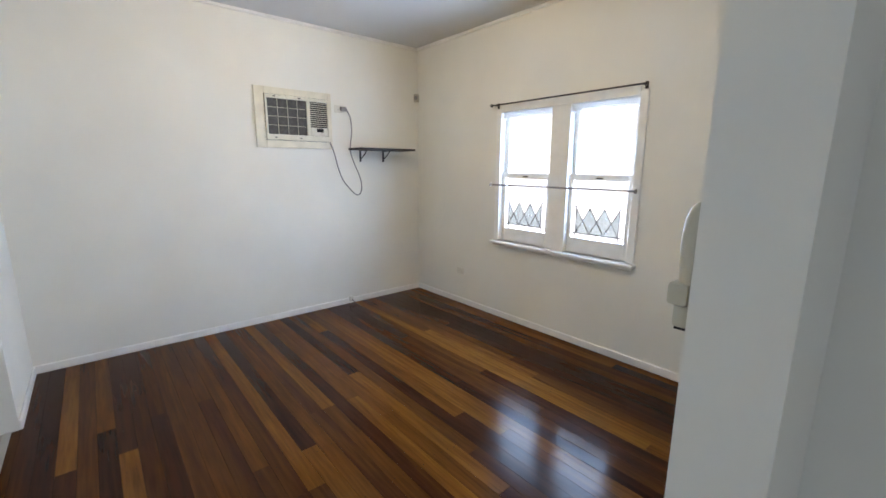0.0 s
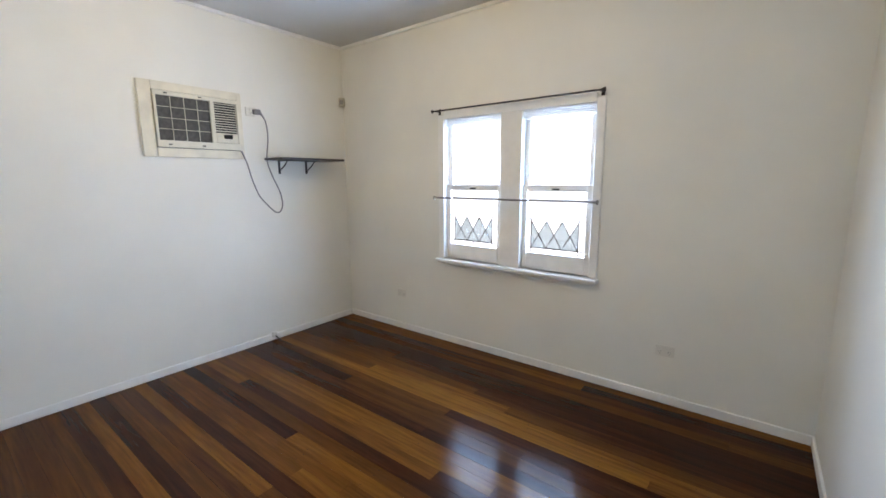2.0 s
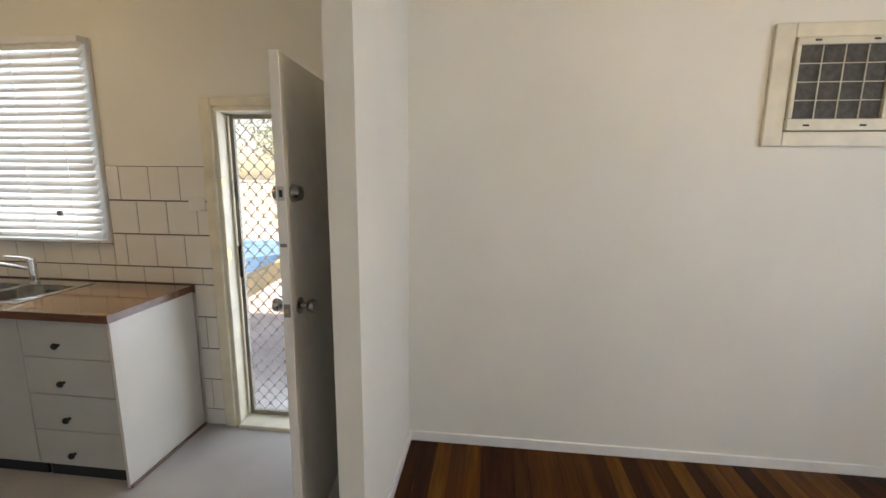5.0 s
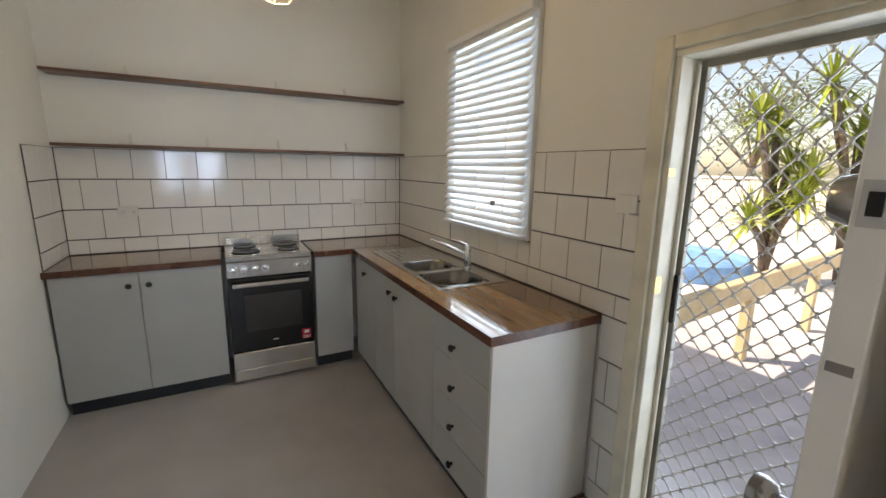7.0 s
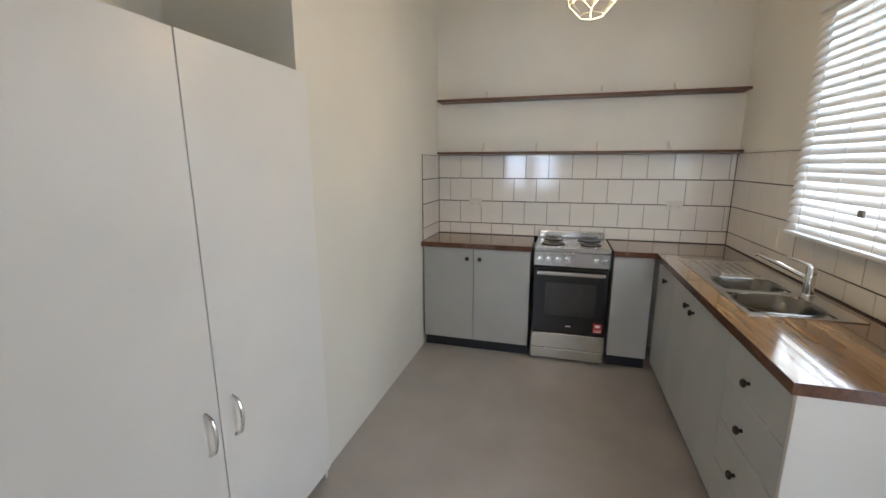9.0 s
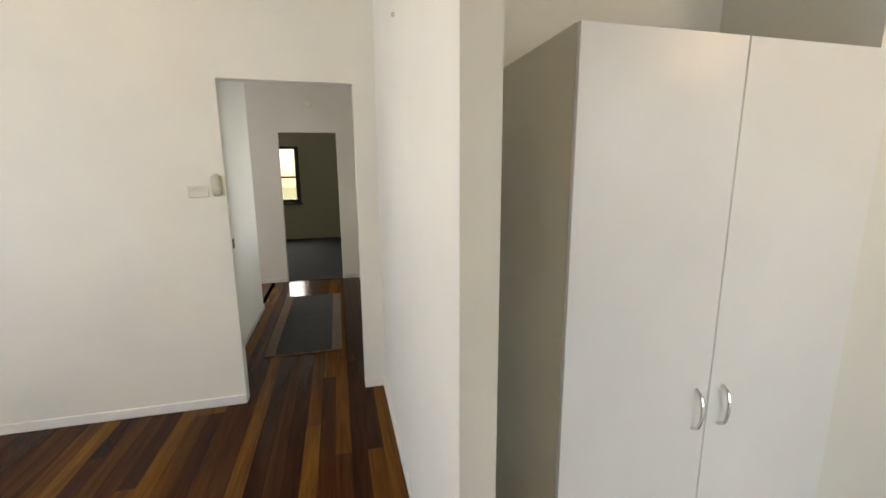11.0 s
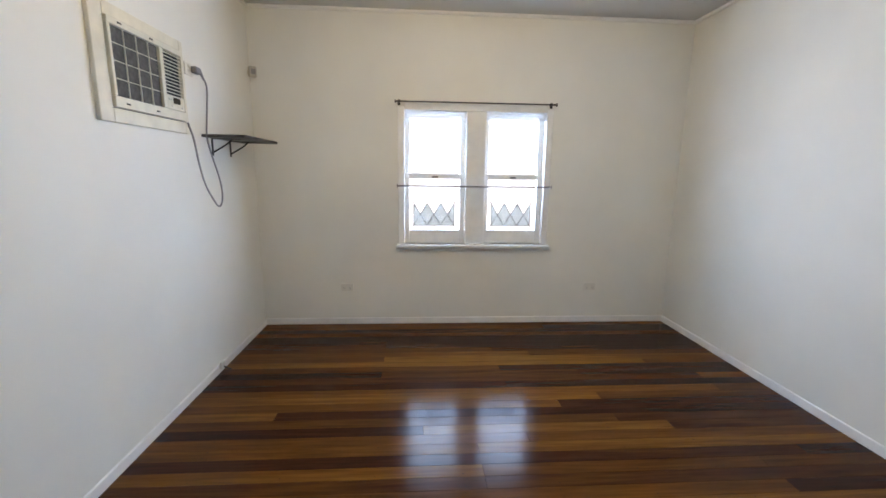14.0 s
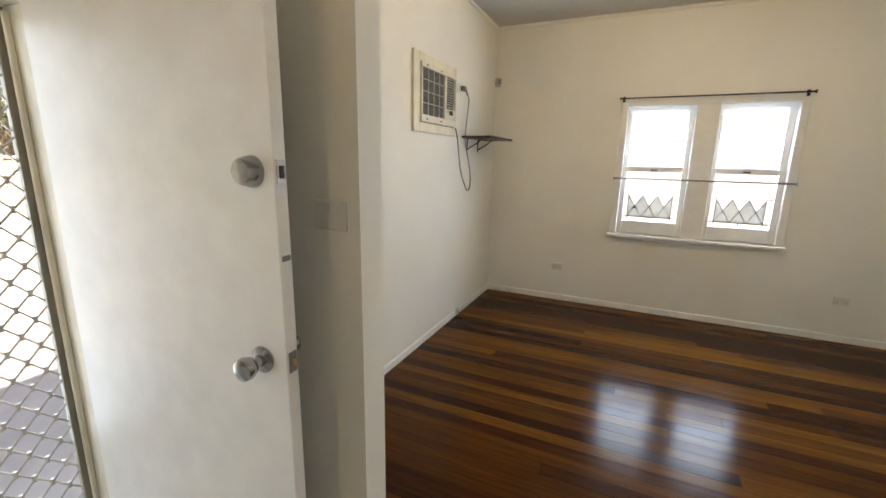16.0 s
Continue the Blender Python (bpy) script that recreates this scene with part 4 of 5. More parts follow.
ZT = CT - 0.042
base_cabinet("base_cabinet", "grey painted double-door base cabinet beside the stove", 1.446, 2.300, "x", [(1.446, 1.885, 0.095, ZT, "door", 1.836, 0.778), (1.885, 2.300, 0.095, ZT, "door", 1.937, 0.778)])
base_cabinet("base_cabinet", "grey painted corner filler cabinet beside the stove", 0.585, 0.855, "x", [(0.585, 0.855, 0.095, ZT, "filler_panel", None, None)])
base_cabinet("base_cabinet", "grey painted narrow corner cabinet with one door", -6.65, -6.23, "y", [(-6.65, -6.23, 0.095, ZT, "door", -6.41, 0.768)])
base_cabinet("base_cabinet", "grey painted double-door cabinet under the sink", -6.229, -5.361, "y", [(-6.229, -5.878, 0.095, ZT, "door", -5.925, 0.77), (-5.878, -5.361, 0.095, ZT, "door", -5.828, 0.762)], body_top=0.70)
dz = (ZT - 0.095) / 4
base_cabinet("drawer_cabinet", "grey painted four-drawer cabinet at the end of the bench", -5.360, WEND, "y", [(-5.360, WEND - 0.017, 0.095 + k * dz + (0.002 if k else 0), 0.095 + (k + 1) * dz - 0.001, "drawer", -5.155, 0.095 + (k + 0.36) * dz) for k in range(4)], end_panel=True)

SINK_S, SINK_N, SINK_W, SINK_E = -6.51, -5.45, 0.07, 0.485
top = thing("benchtop", (0.3, -6.9, CT - 0.038), "varnished brown timber laminate kitchen benchtop", "benchtop")
bm = bm_new()
BX = FX + 0.018
plate(bm, [0.0115, SINK_W + 0.03, SINK_E - 0.03, BX, 0.862], [KS + 0.011, FY + 0.018, -6.34, -5.48, WEND + 0.012], [(1, 2), (3, 1), (3, 2), (3, 3)], CT - 0.037, CT)
part("west_top", bm, BENCHWOOD, top)
part("east_top", box(bm_new(), 1.440, KX - 0.002, KS + 0.011, FY + 0.018, CT - 0.037, CT, bevel=0.002), BENCHWOOD, top)
bm = bm_new()
box(bm, BX, BX + 0.003, FY + 0.018, WEND + 0.015, CT - 0.038, CT + 0.0005)
box(bm, 0.012, BX, WEND + 0.012, WEND + 0.015, CT - 0.038, CT + 0.0005)
box(bm, 1.440, KX - 0.002, FY + 0.018, FY + 0.021, CT - 0.038, CT + 0.0005)
box(bm, BX + 0.003, 0.862, FY + 0.018, FY + 0.021, CT - 0.038, CT + 0.0005)
part("edge_strip", bm, EDGEWOOD, top, "darker brown edge strip")
for r in ((0.0115, 0.020, KS + 0.02, WEND + 0.012), (0.020, 0.862, KS + 0.011, KS + 0.019), (1.440, KX - 0.002, KS + 0.011, KS + 0.019)):
    part("joint_seal", box(bm_new(), *r, CT + 0.0005, CT + 0.006), GROUT, top)


def bowl(bm, x0, x1, y0, y1, z, depth, rad=0.07, n=7):
    """A pressed sink bowl: a rounded rim ring that drops to a smaller floor."""
    def ring(inset, zz, r):
        pts = []
        for cx, cy, a0 in ((x1 - r - inset, y1 - r - inset, 0), (x0 + r + inset, y1 - r - inset, 90), (x0 + r + inset, y0 + r + inset, 180), (x1 - r - inset, y0 + r + inset, 270)):
            for k in range(n):
                a = radians(a0 + 90 * k / (n - 1))
                pts.append(bm.verts.new((cx + r * math.cos(a), cy + r * math.sin(a), zz)))
        return pts
    rings = [ring(-0.012, z, rad + 0.01), ring(-0.004, z + 0.002, rad), ring(0.0, z - 0.004, rad), ring(0.012, z - depth + 0.02, rad), ring(0.035, z - depth, rad * 0.8)]
    for lo, hi in zip(rings, rings[1:]):
        for i in range(len(lo)):
            bm.faces.new((lo[i], lo[(i + 1) % len(lo)], hi[(i + 1) % len(lo)], hi[i]))
    bm.faces.new(rings[-1])
    return bm


sink = thing("sink", (0.29, -6.0, CT), "stainless steel double-bowl sink with drainer", "sink")
bm = bm_new()
ZS = CT + 0.004
B1, B2 = (0.160, 0.455, -5.765, -5.485), (0.160, 0.440, -6.065, -5.835)
plate(bm, [SINK_W, 0.157, 0.443, 0.458, SINK_E], [SINK_S, -6.068, -5.832, -5.768, -5.482, SINK_N], [(1, 1), (1, 3), (2, 3)], CT + 0.0005, ZS)
part("deck", bm, STEEL, sink)
part("bowl", bowl(bm_new(), *B1, ZS + 0.001, 0.16, 0.10), BOWLSTEEL, sink, smooth=True)
part("bowl", bowl(bm_new(), *B2, ZS + 0.001, 0.14, 0.085), BOWLSTEEL, sink, smooth=True)
for k in range(6):
    x = 0.17 + k * 0.045
    part("drainer_rib", box(bm_new(), x, x + 0.012, -6.46, -6.13, ZS, ZS + 0.003, bevel=0.001), STEEL, sink)
for b in (B1, B2):
    part("drain", lathe(bm_new(), [(0.03, 0), (0.028, 0.003), (0.008, 0.002)], Matrix.Translation(((b[0] + b[1]) / 2, (b[2] + b[3]) / 2, ZS - (0.159 if b is B1 else 0.139)))), DARKMETAL, sink)

tap = thing("mixer_tap", (0.115, -5.795, ZS), "chrome single-lever kitchen mixer tap with long spout", "tap")
part("body", lathe(bm_new(), [(0.026, 0), (0.026, 0.008), (0.021, 0.012), (0.021, 0.125), (0.019, 0.14), (0.010, 0.145)], Matrix.Translation((0.115, -5.795, ZS))), CHROME, tap, smooth=True)
part("spout", tube(bm_new(), [(0.125, -5.80, ZS + 0.085), (0.20, -5.89, ZS + 0.125), (0.265, -5.965, ZS + 0.158), (0.273, -5.974, ZS + 0.153)], 0.011, 10), CHROME, tap, smooth=True)
part("lever", tube(bm_new(), [(0.115, -5.795, ZS + 0.142), (0.14, -5.845, ZS + 0.155), (0.17, -5.90, ZS + 0.163)], 0.006, 8), CHROME, tap, smooth=True)


# ---- stove ----
def stove():
    s = thing("stove", (1.15, -6.9, 0), "freestanding stainless steel and black electric stove", "stove")
    x0, x1, yb, yf = 0.877, 1.419, KS + 0.03, -6.665
    part("body", box(bm_new(), x0, x1, yb, yf - 0.03, 0.03, 0.868, bevel=0.003), BLACK, s)
    part("hob", box(bm_new(), x0, x1, yb, yf, 0.870, 0.905, bevel=0.006, seg=2), STEEL, s)
    part("back_guard", box(bm_new(), x0 + 0.01, x1 - 0.01, yb, yb + 0.025, 0.906, 0.965, bevel=0.006, seg=2), STEEL, s)
    for x, y, r in ((1.012, -6.785, 0.075), (1.287, -6.785, 0.09), (1.012, -6.99, 0.09), (1.287, -6.99, 0.075)):
        ring = part("hotplate", lathe(bm_new(), [(r, 0), (r, 0.008), (r * 0.95, 0.012), (r * 0.4, 0.012), (r * 0.35, 0.009), (0.004, 0.009)], Matrix.Translation((x, y, 0.9055)), 32), DARKMETAL, s, "black solid hotplate", True)
        part("trim_ring", lathe(bm_new(), [(r + 0.012, 0), (r + 0.011, 0.003), (r + 0.002, 0.0035), (r + 0.001, 0.001)], Matrix.Translation((x, y, 0.9053)), 32), CHROME, ring, smooth=True)
    panel = part("control_panel", box(bm_new(), x0, x1, yf - 0.029, yf, 0.760, 0.868, bevel=0.004), STEEL, s)
    for k, x in enumerate((0.917, 0.977, 1.177, 1.242, 1.312, 1.377)):
        r = 0.024 if k == 2 else 0.019
        part("dial", lathe(bm_new(), [(r * 1.2, 0), (r * 1.2, 0.004), (r, 0.006), (r * 0.9, 0.022), (r * 0.3, 0.024)], Matrix.Translation((x, yf, 0.815)) @ Matrix.Rotation(radians(-90), 4, "X"), 20), CHROME, panel, "steel control dial", True)
    door = part("oven_door", box(bm_new(), x0 + 0.004, x1 - 0.004, yf - 0.028, yf - 0.002, 0.235, 0.752, bevel=0.004), BLACK, s, "black enamel oven door")
    part("oven_window", box(bm_new(), 0.957, 1.327, yf - 0.002, yf + 0.0005, 0.375, 0.635, bevel=0.001), OVENGLASS, door)
    bm = box(bm_new(), 0.907, 1.390, yf + 0.028, yf + 0.042, 0.700, 0.728, bevel=0.006, seg=2)
    for x in (0.922, 1.372):
        box(bm, x - 0.01, x + 0.01, yf - 0.002, yf + 0.03, 0.704, 0.724, bevel=0.003)
    part("handle", bm, STEEL, door, "brushed steel bar handle")
    bm = box(bm_new(), 0.902, 0.964, yf - 0.002, yf - 0.0008, 0.262, 0.335)
    sticker = part("sticker", bm, RED, door, "small red sticker")
    bm = bm_new()
    box(bm, 0.917, 0.949, yf - 0.0008, yf + 0.0002, 0.305, 0.325)
    box(bm, 0.910, 0.956, yf - 0.0008, yf + 0.0002, 0.28, 0.284)
    box(bm, 0.910, 0.956, yf - 0.0008, yf + 0.0002, 0.270, 0.274)
    part("sticker_print", bm, WHITE, sticker)
    part("badge", box(bm_new(), 1.127, 1.162, yf - 0.002, yf - 0.001, 0.292, 0.298), ALU, door)
    part("drawer", box(bm_new(), x0 + 0.002, x1 - 0.002, yf - 0.028, yf - 0.002, 0.105, 0.228, bevel=0.004), STEEL, s, "stainless steel lower drawer")
    part("plinth", box(bm_new(), x0 + 0.002, x1 - 0.002, yf - 0.028, yf - 0.004, 0.02, 0.101, bevel=0.003), STEEL, s)
    for x in (x0 + 0.04, x1 - 0.04):
        for y in (yf - 0.06, yb + 0.05):
            part("foot", rod(bm_new(), (x, y, 0.0), (x, y, 0.031), 0.018), KNOB, s)
    return s


stove()


# ---- shelves on the south wall ----
def long_shelf(z, label, xs):
    s = thing("wall_shelf", (1.17, KS, z), label, "shelf", group="kitchen wall shelves")
    part("board", box(bm_new(), 0.030, 2.275, KS + 0.0005, KS + 0.165, z - 0.009, z + 0.009, bevel=0.002), SHELFWOOD, s)
    for x in xs:
        bm = bm_new()
        box(bm, x - 0.008, x + 0.008, KS + 0.0005, KS + 0.005, z + 0.009, z + 0.085, bevel=0.001)
        box(bm, x - 0.008, x + 0.008, KS + 0.005, KS + 0.10, z + 0.0092, z + 0.0125, bevel=0.001)
        tube(bm, [(x, KS + 0.006, z + 0.07), (x, KS + 0.05, z + 0.035), (x, KS + 0.09, z + 0.012)], 0.004, 6)
        part("bracket", bm, PLASTIC, s, "small white bracket above the board")
    return s


long_shelf(2.02, "upper dark timber kitchen shelf on white brackets", (0.48, 0.99, 1.89))
long_shelf(1.600, "lower dark timber kitchen shelf above the tiles", (0.48, 0.995, 1.465, 1.905))

# ---- pendant lamp ----
lampthing = thing("pendant_lamp", (1.15, -5.75, CEIL), "cream wire cage pendant lamp with lit bulb", "lamp")
PX, PY, PZ = 1.172, -5.47, 2.10
part("ceiling_rose", lathe(bm_new(), [(0.05, 0), (0.05, -0.02), (0.012, -0.03)], Matrix.Translation((PX, PY, CEIL))), PLASTIC, lampthing, smooth=True)
part("flex", rod(bm_new(), (PX, PY, PZ + 0.27), (PX, PY, CEIL - 0.03), 0.0035, n=8), PLASTIC, lampthing)
part("lamp_holder", lathe(bm_new(), [(0.022, 0), (0.022, 0.06), (0.008, 0.075)], Matrix.Translation((PX, PY, PZ + 0.2))), PLASTIC, lampthing, smooth=True)
BULB = glow("warm_bulb", (1.0, 0.80, 0.52), 12.0)
bulb = part("bulb", lathe(bm_new(), [(0.012, 0.075), (0.022, 0.055), (0.030, 0.03), (0.028, 0.01), (0.015, -0.005), (0.003, -0.008)], Matrix.Translation((PX, PY, PZ + 0.125))), BULB, lampthing, "glowing warm bulb", True)
bm = bm_new()
for k in range(6):
    a = 2 * math.pi * k / 6
    c, s_ = math.cos(a), math.sin(a)
    a2 = a + math.pi / 6
    c2, s2 = math.cos(a2), math.sin(a2)
    P = lambda r, z, cc, ss: (PX + r * cc, PY + r * ss, PZ + z)
    rod(bm, P(0.025, 0.235, c, s_), P(0.095, 0.11, c, s_), 0.0017, n=6)
    rod(bm, P(0.095, 0.11, c, s_), P(0.105, 0.06, c2, s2), 0.0017, n=6)
    rod(bm, P(0.095, 0.11, math.cos(a + math.pi / 3), math.sin(a + math.pi / 3)), P(0.105, 0.06, c2, s2), 0.0017, n=6)
    rod(bm, P(0.105, 0.06, c2, s2), P(0.05, 0.0, c2, s2), 0.0017, n=6)
    rod(bm, P(0.05, 0.0, c2, s2), P(0.05, 0.0, math.cos(a2 + math.pi / 3), math.sin(a2 + math.pi / 3)), 0.0017, n=6)
part("cage", bm, AGED, lampthing, "cream wire cage")
pl = new("pendant_light", bpy.data.lights.new("pendant_light", "POINT"))
pl.data.energy, pl.data.color, pl.data.shadow_soft_size = 4.6, (1.0, 0.80, 0.46), 0.035
pl.location = (PX, PY, PZ + 0.06)

# ---- pantry ----
pan = thing("pantry_cupboard", (2.6, -4.56, 0), "tall white laminate two-door pantry cupboard in a recess", "cupboard")
PF, PN, PS_, PT = 2.265, -3.94, -5.10, 1.872
for nm, r in (("side_panel", (PF + 0.019, 2.94, PN - 0.016, PN, 0.0, PT)), ("side_panel", (PF + 0.019, 2.94, PS_, PS_ + 0.016, 0.0, PT)), ("top_panel", (PF + 0.019, 2.94, PS_ + 0.016, PN - 0.016, PT - 0.016, PT)), ("back_panel", (2.925, 2.94, PS_ + 0.016, PN - 0.016, 0.0, PT - 0.016)), ("plinth", (PF + 0.06, PF + 0.076, PS_ + 0.016, PN - 0.016, 0.0, 0.07))):
    part(nm, box(bm_new(), *r, bevel=0.001), CREAM, pan, "cream melamine panel")
PM = -4.497
for a, b, hy in ((PS_ + 0.001, PM - 0.002, PM - 0.055), (PM + 0.002, PN - 0.001, PM + 0.055)):
    d = part("door", box(bm_new(), PF, PF + 0.017, a, b, 0.06, PT - 0.001, bevel=0.0015), LAMINATE, pan)
    bm = bm_new()
    tube(bm, smooth_path([(PF, hy, 0.62), (PF - 0.025, hy, 0.64), (PF - 0.034, hy, 0.69), (PF - 0.025, hy, 0.745), (PF, hy, 0.765)], 5), 0.006, 8)
    part("handle", bm, CHROME, d, "curved silver bow handle", True)
brk = thing("wall_hook", (NIB_E, KY, 1.95), "small grey metal bracket on the nib wall", "bracket")
part("plate", box(bm_new(), NIB_E + 0.002, NIB_E + 0.03, KY - 0.012, KY - 0.0005, 1.90, 1.97, bevel=0.002), ALU, brk)

# ---- sockets in the kitchen ----
socket("power_point", (1.968, KS + 0.0105, 1.18), (0, 1, 0), 0.115, 0.07, "white double power point on the kitchen tiles", 2)
socket("power_point", (0.394, KS + 0.0105, 1.195), (0, 1, 0), 0.115, 0.07, "white double power point on the kitchen tiles", 2)
socket("switch_plate", (0.0125, -4.79, 1.375), (1, 0, 0), 0.10, 0.075, "blank white plate on the tiles beside the back door", 0, "wall plate", TILE)
hk = thing("door_hook", (0.011, -4.73, 1.35), "small brass hook latch beside the back door", "hook")
part("arm", rod(bm_new(), (0.008, -4.715, 1.34), (0.04, -4.755, 1.342), 0.004), ALU, hk)

# ---- outdoors ----
def ground_at():
    structure("ground", [(-90, 60, -60, 60, -0.5, -0.32)], GRASS, "dry lawn around the house")


ground_at()
# patio shade is in PAVING's darker grey, the yard's sun in CONCRETE's paler tone
structure("pavement", [(-3.4, -WT, -9.0, 0.4, -0.31, -0.16)], PAVING, "grey concrete patio, coloured as shaded, behind the house")
structure("road", [(-24, -3.4, -30, 10, -0.315, -0.25)], CONCRETE, "bright concrete yard coloured as sunlit")
structure("neighbour_ground", [(-3, 12, 1.2, 6.0, -0.31, -0.28)], CONCRETE, "bright concrete side path")
nb = thing("neighbour_house", (2, 6.0, -0.3), "white weatherboard house next door in full sun", "house")
part("wall", box(bm_new(), -6, 12, 5.2, 5.4, -0.3, 6.2), BOARD, nb)
for k in range(38):
    part("weatherboard", box(bm_new(), -6, 12, 5.17, 5.199, -0.28 + k * 0.17, -0.28 + k * 0.17 + 0.155, bevel=0.006), BOARD, nb)
part("roof", box(bm_new(), -6.3, 12.3, 5.1, 9.0, 6.2, 6.35), CONCRETE, nb)

rail = thing("timber_rail", (-4.0, -5.6, -0.16), "ochre timber low rail running out across the patio", "rail")
RM = Matrix.Translation((-0.9, -5.30, 0)) @ Matrix.Rotation(radians(5.4), 4, "Z")


def rail_part(name, b):
    bm = box(bm_new(), *b, bevel=0.008)
    bm.transform(RM)
    part(name, bm, YELLOWRAIL, rail)


rail_part("top_board", (-7.0, 0.0, -0.09, 0.0, 0.42, 0.61))
for k in range(5):
    rail_part("post", (-6.9 + k * 1.7, -6.8 + k * 1.7, -0.085, -0.005, -0.165 if k > 2 else -0.26, 0.419))
pool = thing("pool", (-5.9, -8.3, -0.25), "low blue covered wading pool on the yard", "pool")
part("wall", lathe(bm_new(), [(1.2, 0), (1.22, 0.15), (1.2, 0.28), (1.12, 0.26), (1.10, 0.2), (0.1, 0.2)], Matrix.Translation((-5.9, -8.3, -0.25)), 40), BLUE, pool, smooth=True)
fence = thing("fence", (-15, -10, -0.25), "pale timber paling fence across the yard", "fence")
for k in range(150):
    y = -26 + k * 0.2
    part("paling", box(bm_new(), -14.6, -14.57, y, y + 0.175, -0.25, 1.25 + 0.03 * math.sin(k * 1.9)), FENCE, fence)
part("cap_rail", box(bm_new(), -14.66, -14.52, -26, 4, 1.29, 1.36), BOARD, fence)


def blade(bm, base, way, length, width, droop):
    """A long tapering leaf that bends down."""
    way = Vector(way).normalized()
    side = way.cross(Vector((0, 0, 1)))
    side = side.normalized() if side.length > 0.01 else Vector((1, 0, 0))
    pts, n = [], 4
    for i in range(n + 1):
        t = i / n
        p = Vector(base) + way * length * t - Vector((0, 0, 1)) * droop * t * t * length
        w = width * (1 - t) ** 0.7 * (0.55 + 0.9 * t if t < 0.5 else 1.0)
        pts.append((bm.verts.new(p - side * w / 2), bm.verts.new(p - side * 0.0 + Vector((0, 0, -0.12 * w))), bm.verts.new(p + side * w / 2)))
    for a, b in zip(pts, pts[1:]):
        bm.faces.new((a[0], a[1], b[1], b[0]))
        bm.faces.new((a[1], a[2], b[2], b[1]))


def yucca(x, y, h, heads, material, label):
    rnd = random.Random(int(100 * h + 7 * heads))
    t = thing("yucca_tree", (x, y, -0.25), label, "tree")
    trunk, crown = bm_new(), bm_new()
    for k in range(heads):
        a = 2 * math.pi * k / heads + rnd.uniform(-0.3, 0.3)
        tip = (x + 0.45 * math.cos(a) * rnd.uniform(0.5, 1.3), y + 0.45 * math.sin(a) * rnd.uniform(0.5, 1.3), h * (0.25 + 0.75 * (k + rnd.random()) / heads))
        tube(trunk, smooth_path([(x, y, -0.28), (x + 0.3 * (tip[0] - x), y + 0.3 * (tip[1] - y), tip[2] * 0.5), tip], 4), 0.06, 8)
        for j in range(60):
            b, e = rnd.uniform(0, 2 * math.pi), rnd.uniform(-0.5, 1.4)
            blade(crown, tip, (math.cos(b) * math.cos(e), math.sin(b) * math.cos(e), math.sin(e)), rnd.uniform(0.55, 0.95), 0.07, rnd.uniform(0.05, 0.5))
    part("trunk", trunk, BARK, t, smooth=True)
    part("crown", crown, material, t, "long pointed green leaves")
    return t


yucca(-6.6, -7.15, 2.6, 8, LEAF, "tall green yucca with long pointed leaves by the yard")
yucca(-7.3, -6.4, 2.9, 8, LEAF, "tall green yucca with long pointed leaves by the yard")


def bush_tree(x, y, h, seed):
    """A tree with limbs and a crown of many small leaf clumps."""
    rnd = random.Random(seed)
    t = thing("tree", (x, y, -0.3), "grey-green leafy tree behind the fence", "tree", group="trees behind the fence")
    trunk, crown = bm_new(), bm_new()
    tube(trunk, smooth_path([(x, y, -0.35), (x + 0.1, y, h * 0.3), (x, y + 0.2, h * 0.62)], 4), 0.16, 8)
    for k in range(7):
        a = rnd.uniform(0, 6.28)
        r = rnd.uniform(0.4, 0.35 * h)
        tip = Vector((x + r * math.cos(a), y + r * math.sin(a), h * rnd.uniform(0.5, 0.95)))
        tube(trunk, smooth_path([(x, y, h * 0.3), ((x + tip.x) / 2, (y + tip.y) / 2, tip.z * 0.75), tip], 4), 0.05, 6)
        for j in range(170):
            p = tip + Vector((rnd.gauss(0, 0.16 * h), rnd.gauss(0, 0.16 * h), rnd.gauss(0, 0.11 * h)))
            d = Vector((rnd.uniform(-1, 1), rnd.uniform(-1, 1), rnd.uniform(-0.6, 0.6)))
            blade(crown, p, d, rnd.uniform(0.2, 0.42), 0.13, 0.3)
    part("trunk", trunk, BARK, t, smooth=True)
    part("crown", crown, DARKLEAF, t)


for i, (x, y, h) in enumerate(((-18, -20, 4.6), (-19, -13.5, 5.2), (-18, -8.5, 4.2), (-20, -3, 5.0), (-18.5, 2.5, 4.4))):
    bush_tree(x, y, h, 11 + i)

# ---- floorboards ----
floor = thing("floor", (2, -1.8, 0), "polished mixed red-brown hardwood strip floor", "floor", kind="structure")
rnd = random.Random(4)
BWID = 0.085
SHAPES = {}


def plank(x0, x1, y0, y1, parent):
    key = (round(x1 - x0, 3), round(y1 - y0, 3))
    if key not in SHAPES:
        bm = box(bm_new(), -key[0] / 2, key[0] / 2, -key[1] / 2, key[1] / 2, -0.02, 0.0)
        top_edges = [e for e in bm.edges if all(v.co.z > -0.001 for v in e.verts)]
        bmesh.ops.bevel(bm, geom=top_edges, offset=0.0006, segments=1, affect="EDGES")
        SHAPES[key] = mesh_of("plank", bm, FLOORWOOD)
    ob = new("plank", SHAPES[key])
    ob.parent = parent
    ob.location = ((x0 + x1) / 2 - 2, (y0 + y1) / 2 + 1.8, 0)
    return ob


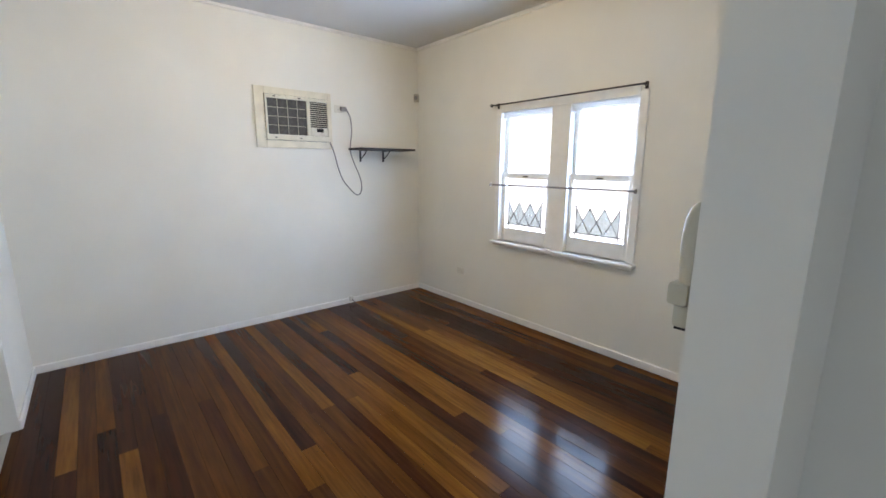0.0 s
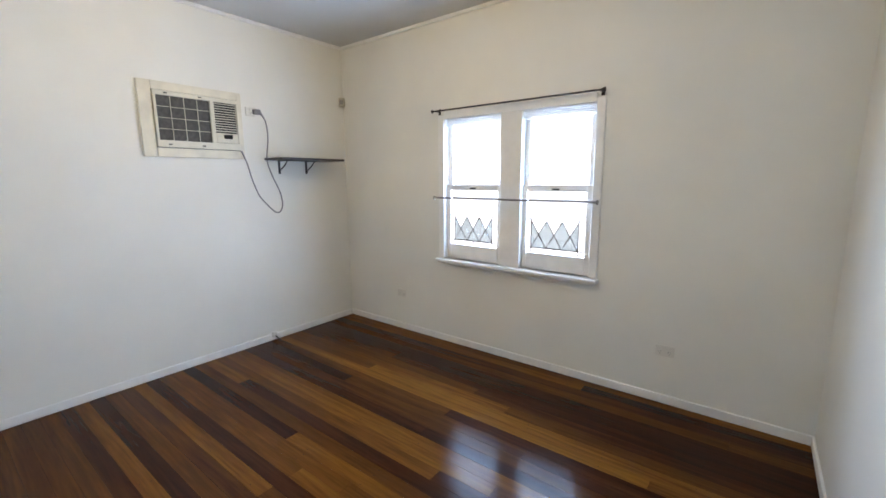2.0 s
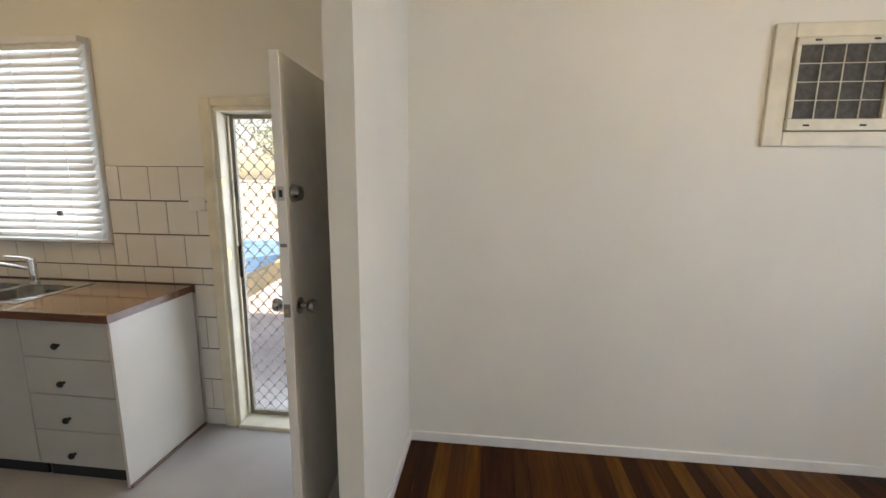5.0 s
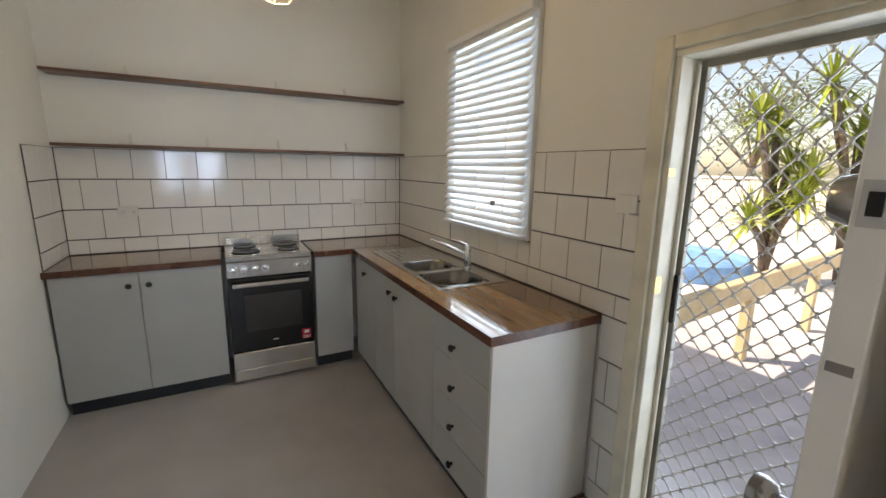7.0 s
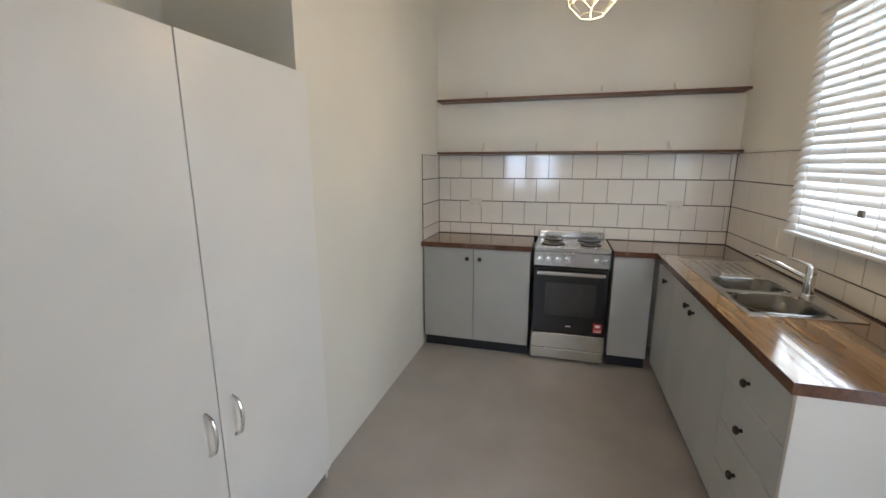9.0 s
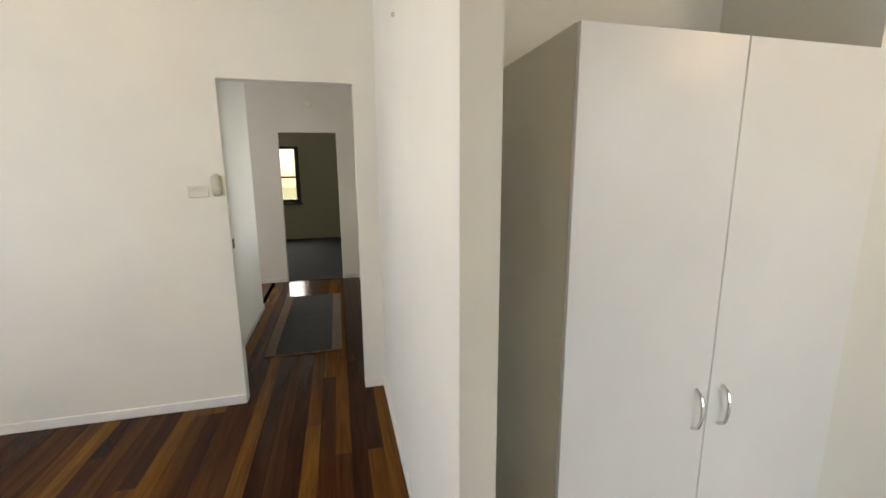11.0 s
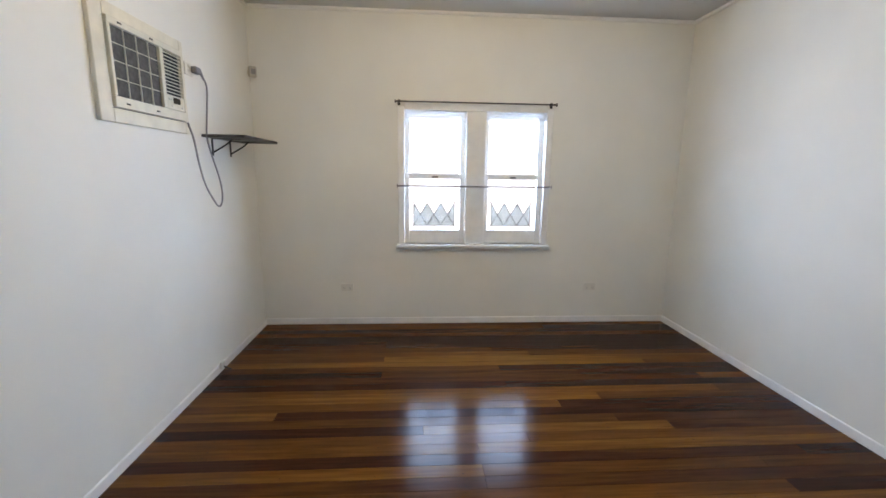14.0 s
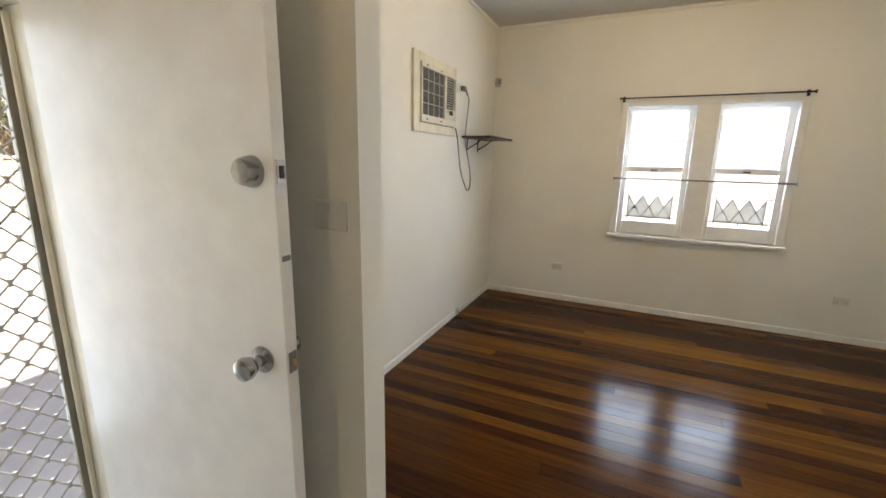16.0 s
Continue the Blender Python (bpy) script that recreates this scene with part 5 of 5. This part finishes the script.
y = -0.0005
while y > LY - 0.05:
    y2 = max(y - BWID, LY - 0.05)
    hall = y2 < HALL_N + 0.02 and y > HALL_S
    x_end = HALL_E if hall else LX + 0.001
    x = 0.0005
    first = True
    while x < x_end - 0.02:
        step = round(rnd.choice((1.5, 2.1, 2.7, 3.3, 3.9)) - (rnd.choice((0.9, 0.6, 0.3, 0.0)) if first else 0), 3)
        x2 = x_end if x + step > x_end - 0.35 else x + step
        plank(x + 0.0004, x2 - 0.0004, y2 + 0.0003, y - 0.0003 if y - y2 > 0.01 else y, floor)
        x, first = x2, False
    y = y2
nails = bm_new()
nr = random.Random(9)
row_y = -0.0005
while row_y > LY:
    for jx in (0.35, 0.80, 1.25, 1.70, 2.15, 2.60, 3.05, 3.50, 3.90):
        for dy in (0.02, 0.065):
            if nr.random() < 0.85:
                cx, cy = jx + nr.uniform(-0.012, 0.012), row_y - dy + nr.uniform(-0.004, 0.004)
                rr = nr.uniform(0.0022, 0.0036)
                vs = [nails.verts.new((cx + rr * math.cos(k * math.pi / 3), cy + rr * math.sin(k * math.pi / 3), 0.0006)) for k in range(6)]
                nails.faces.new(vs)
    row_y -= BWID
solid("nail_heads", nails, SUBFLOOR, "rows of dark filled nail heads in the floorboards", "nail heads", kind="stuff")
structure("floor_side_room", [(LX + 0.08, HALL_E, HALL_N + 0.021, 0, -0.1, 0.0)], SHELFWOOD, "dark boards in the room beside the hall")

# ---- wall tiles ----
TP = 0.187
ROWS = [(CT, 1.0), (1.0, 1.194), (1.194, 1.39), (1.39, 1.586)]
LOWER = [(0.0, 0.105), (0.105, 0.304), (0.304, 0.503), (0.503, 0.702), (0.702, CT)]
TILES = {}


def wall_tile(wid, hei, m, parent):
    key = (round(wid, 3), round(hei, 3))
    if key[0] < 0.012 or key[1] < 0.012:
        return
    if key not in TILES:
        bm = box(bm_new(), -key[0] / 2, key[0] / 2, -key[1] / 2, key[1] / 2, 0, 0.0065)
        edges = [e for e in bm.edges if all(v.co.z > 0.006 for v in e.verts)]
        bmesh.ops.bevel(bm, geom=edges, offset=0.0015, segments=1, affect="EDGES")
        glazed = set(bm.faces)
        box(bm, -key[0] / 2 - 0.0018, key[0] / 2 + 0.0018, -key[1] / 2 + 0.001, key[1] / 2 - 0.001, 0, 0.0042)
        for f in bm.faces:
            f.material_index = 0 if f in glazed else 1
        TILES[key] = mesh_of("tile", bm, TILE)
        TILES[key].materials.append(LIGHTGROUT)
    ob = new("tile", TILES[key])
    ob.parent = parent
    ob.matrix_basis = ROOTS[parent].inverted() @ m
    return ob


def courses(start, end, joint, rows):
    """Running bond from start to end: joint lies on a joint of the odd courses."""
    for r, (z0, z1) in enumerate(rows):
        at = joint + (0 if r % 2 else TP / 2)
        u = at - math.ceil((at - start) / TP) * TP
        while u < end:
            a, b = max(u, start), min(u + TP, end)
            u += TP
            if b - start < 0.03:
                continue
            a = start if a - start < 0.03 else a
            if end - b < 0.03:
                b, u = end, end
            yield a, b, z0, z1


ts = thing("tiles_south", (1.17, KS, CT), "white glazed wall tiles with dark grout behind the stove", "wall tiles", kind="structure")
part("grout", box(bm_new(), 0.004, KX, KS, KS + 0.004, CT - 0.05, 1.586), GROUT, ts)
for a1, b1, c0, c1 in courses(0.0125, KX - 0.012, 0.048, ROWS):
    wall_tile(b1 - a1 - 0.0036, c1 - c0 - 0.007, pose((a1 + b1) / 2, KS + 0.004, (c0 + c1) / 2, 90, 0, 180), ts)
tw = thing("tiles_west", (0, -6.0, CT), "white glazed wall tiles with dark grout around the kitchen window", "wall tiles", kind="structure")
TY0, TY1 = KS + 0.012, DOOR_S - 0.057
KA, KB, KC = KW_S - 0.032, KW_N + 0.032, KW_Z0 - 0.032
bm = bm_new()
box(bm, 0.0, 0.004, TY0, TY1, CT - 0.05, KC)
box(bm, 0.0, 0.004, TY0, KA, KC, 1.586)
box(bm, 0.0, 0.004, KB, TY1, KC, 1.586)
box(bm, 0.0, 0.004, WEND + 0.012, TY1, 0.0, CT - 0.05)
part("grout", bm, GROUT, tw)


def west_tile(u, z):
    return pose(0.004, u, z, 90, 0, 90)


for a, b, z0, z1 in courses(TY0, TY1, -4.895, ROWS):
    pieces = [(a, b, z0, z1)]
    if z1 > KC and b > KA and a < KB:
        pieces = []
        if a < KA:
            pieces.append((a, KA, z0, z1))
        if b > KB:
            pieces.append((KB, b, z0, z1))
        if z0 < KC - 0.015:
            pieces.append((max(a, KA), min(b, KB), z0, KC))
    for a1, b1, c0, c1 in pieces:
        if b1 - a1 > 0.015:
            wall_tile(b1 - a1 - 0.0036, c1 - c0 - 0.007, west_tile((a1 + b1) / 2, (c0 + c1) / 2), tw)
for r, (z0, z1) in enumerate(LOWER):
    cut = TY1 - (0.075 if r % 2 else 0.13)
    for a1, b1 in ((WEND + 0.013, cut), (cut, TY1)):
        wall_tile(b1 - a1 - 0.0036, z1 - z0 - 0.007, west_tile((a1 + b1) / 2, (z0 + z1) / 2), tw)
te = thing("tiles_east", (KX, -6.95, CT), "white glazed wall tiles beside the kitchen bench end", "wall tiles", kind="structure")
part("grout", box(bm_new(), KX - 0.004, KX, KS + 0.004, -6.695, CT - 0.05, 1.586), GROUT, te)
for a1, b1, c0, c1 in courses(KS + 0.012, -6.69, -6.69, ROWS):
    wall_tile(b1 - a1 - 0.0036, c1 - c0 - 0.007, pose(KX - 0.004, (a1 + b1) / 2, (c0 + c1) / 2, 90, 0, -90), te)
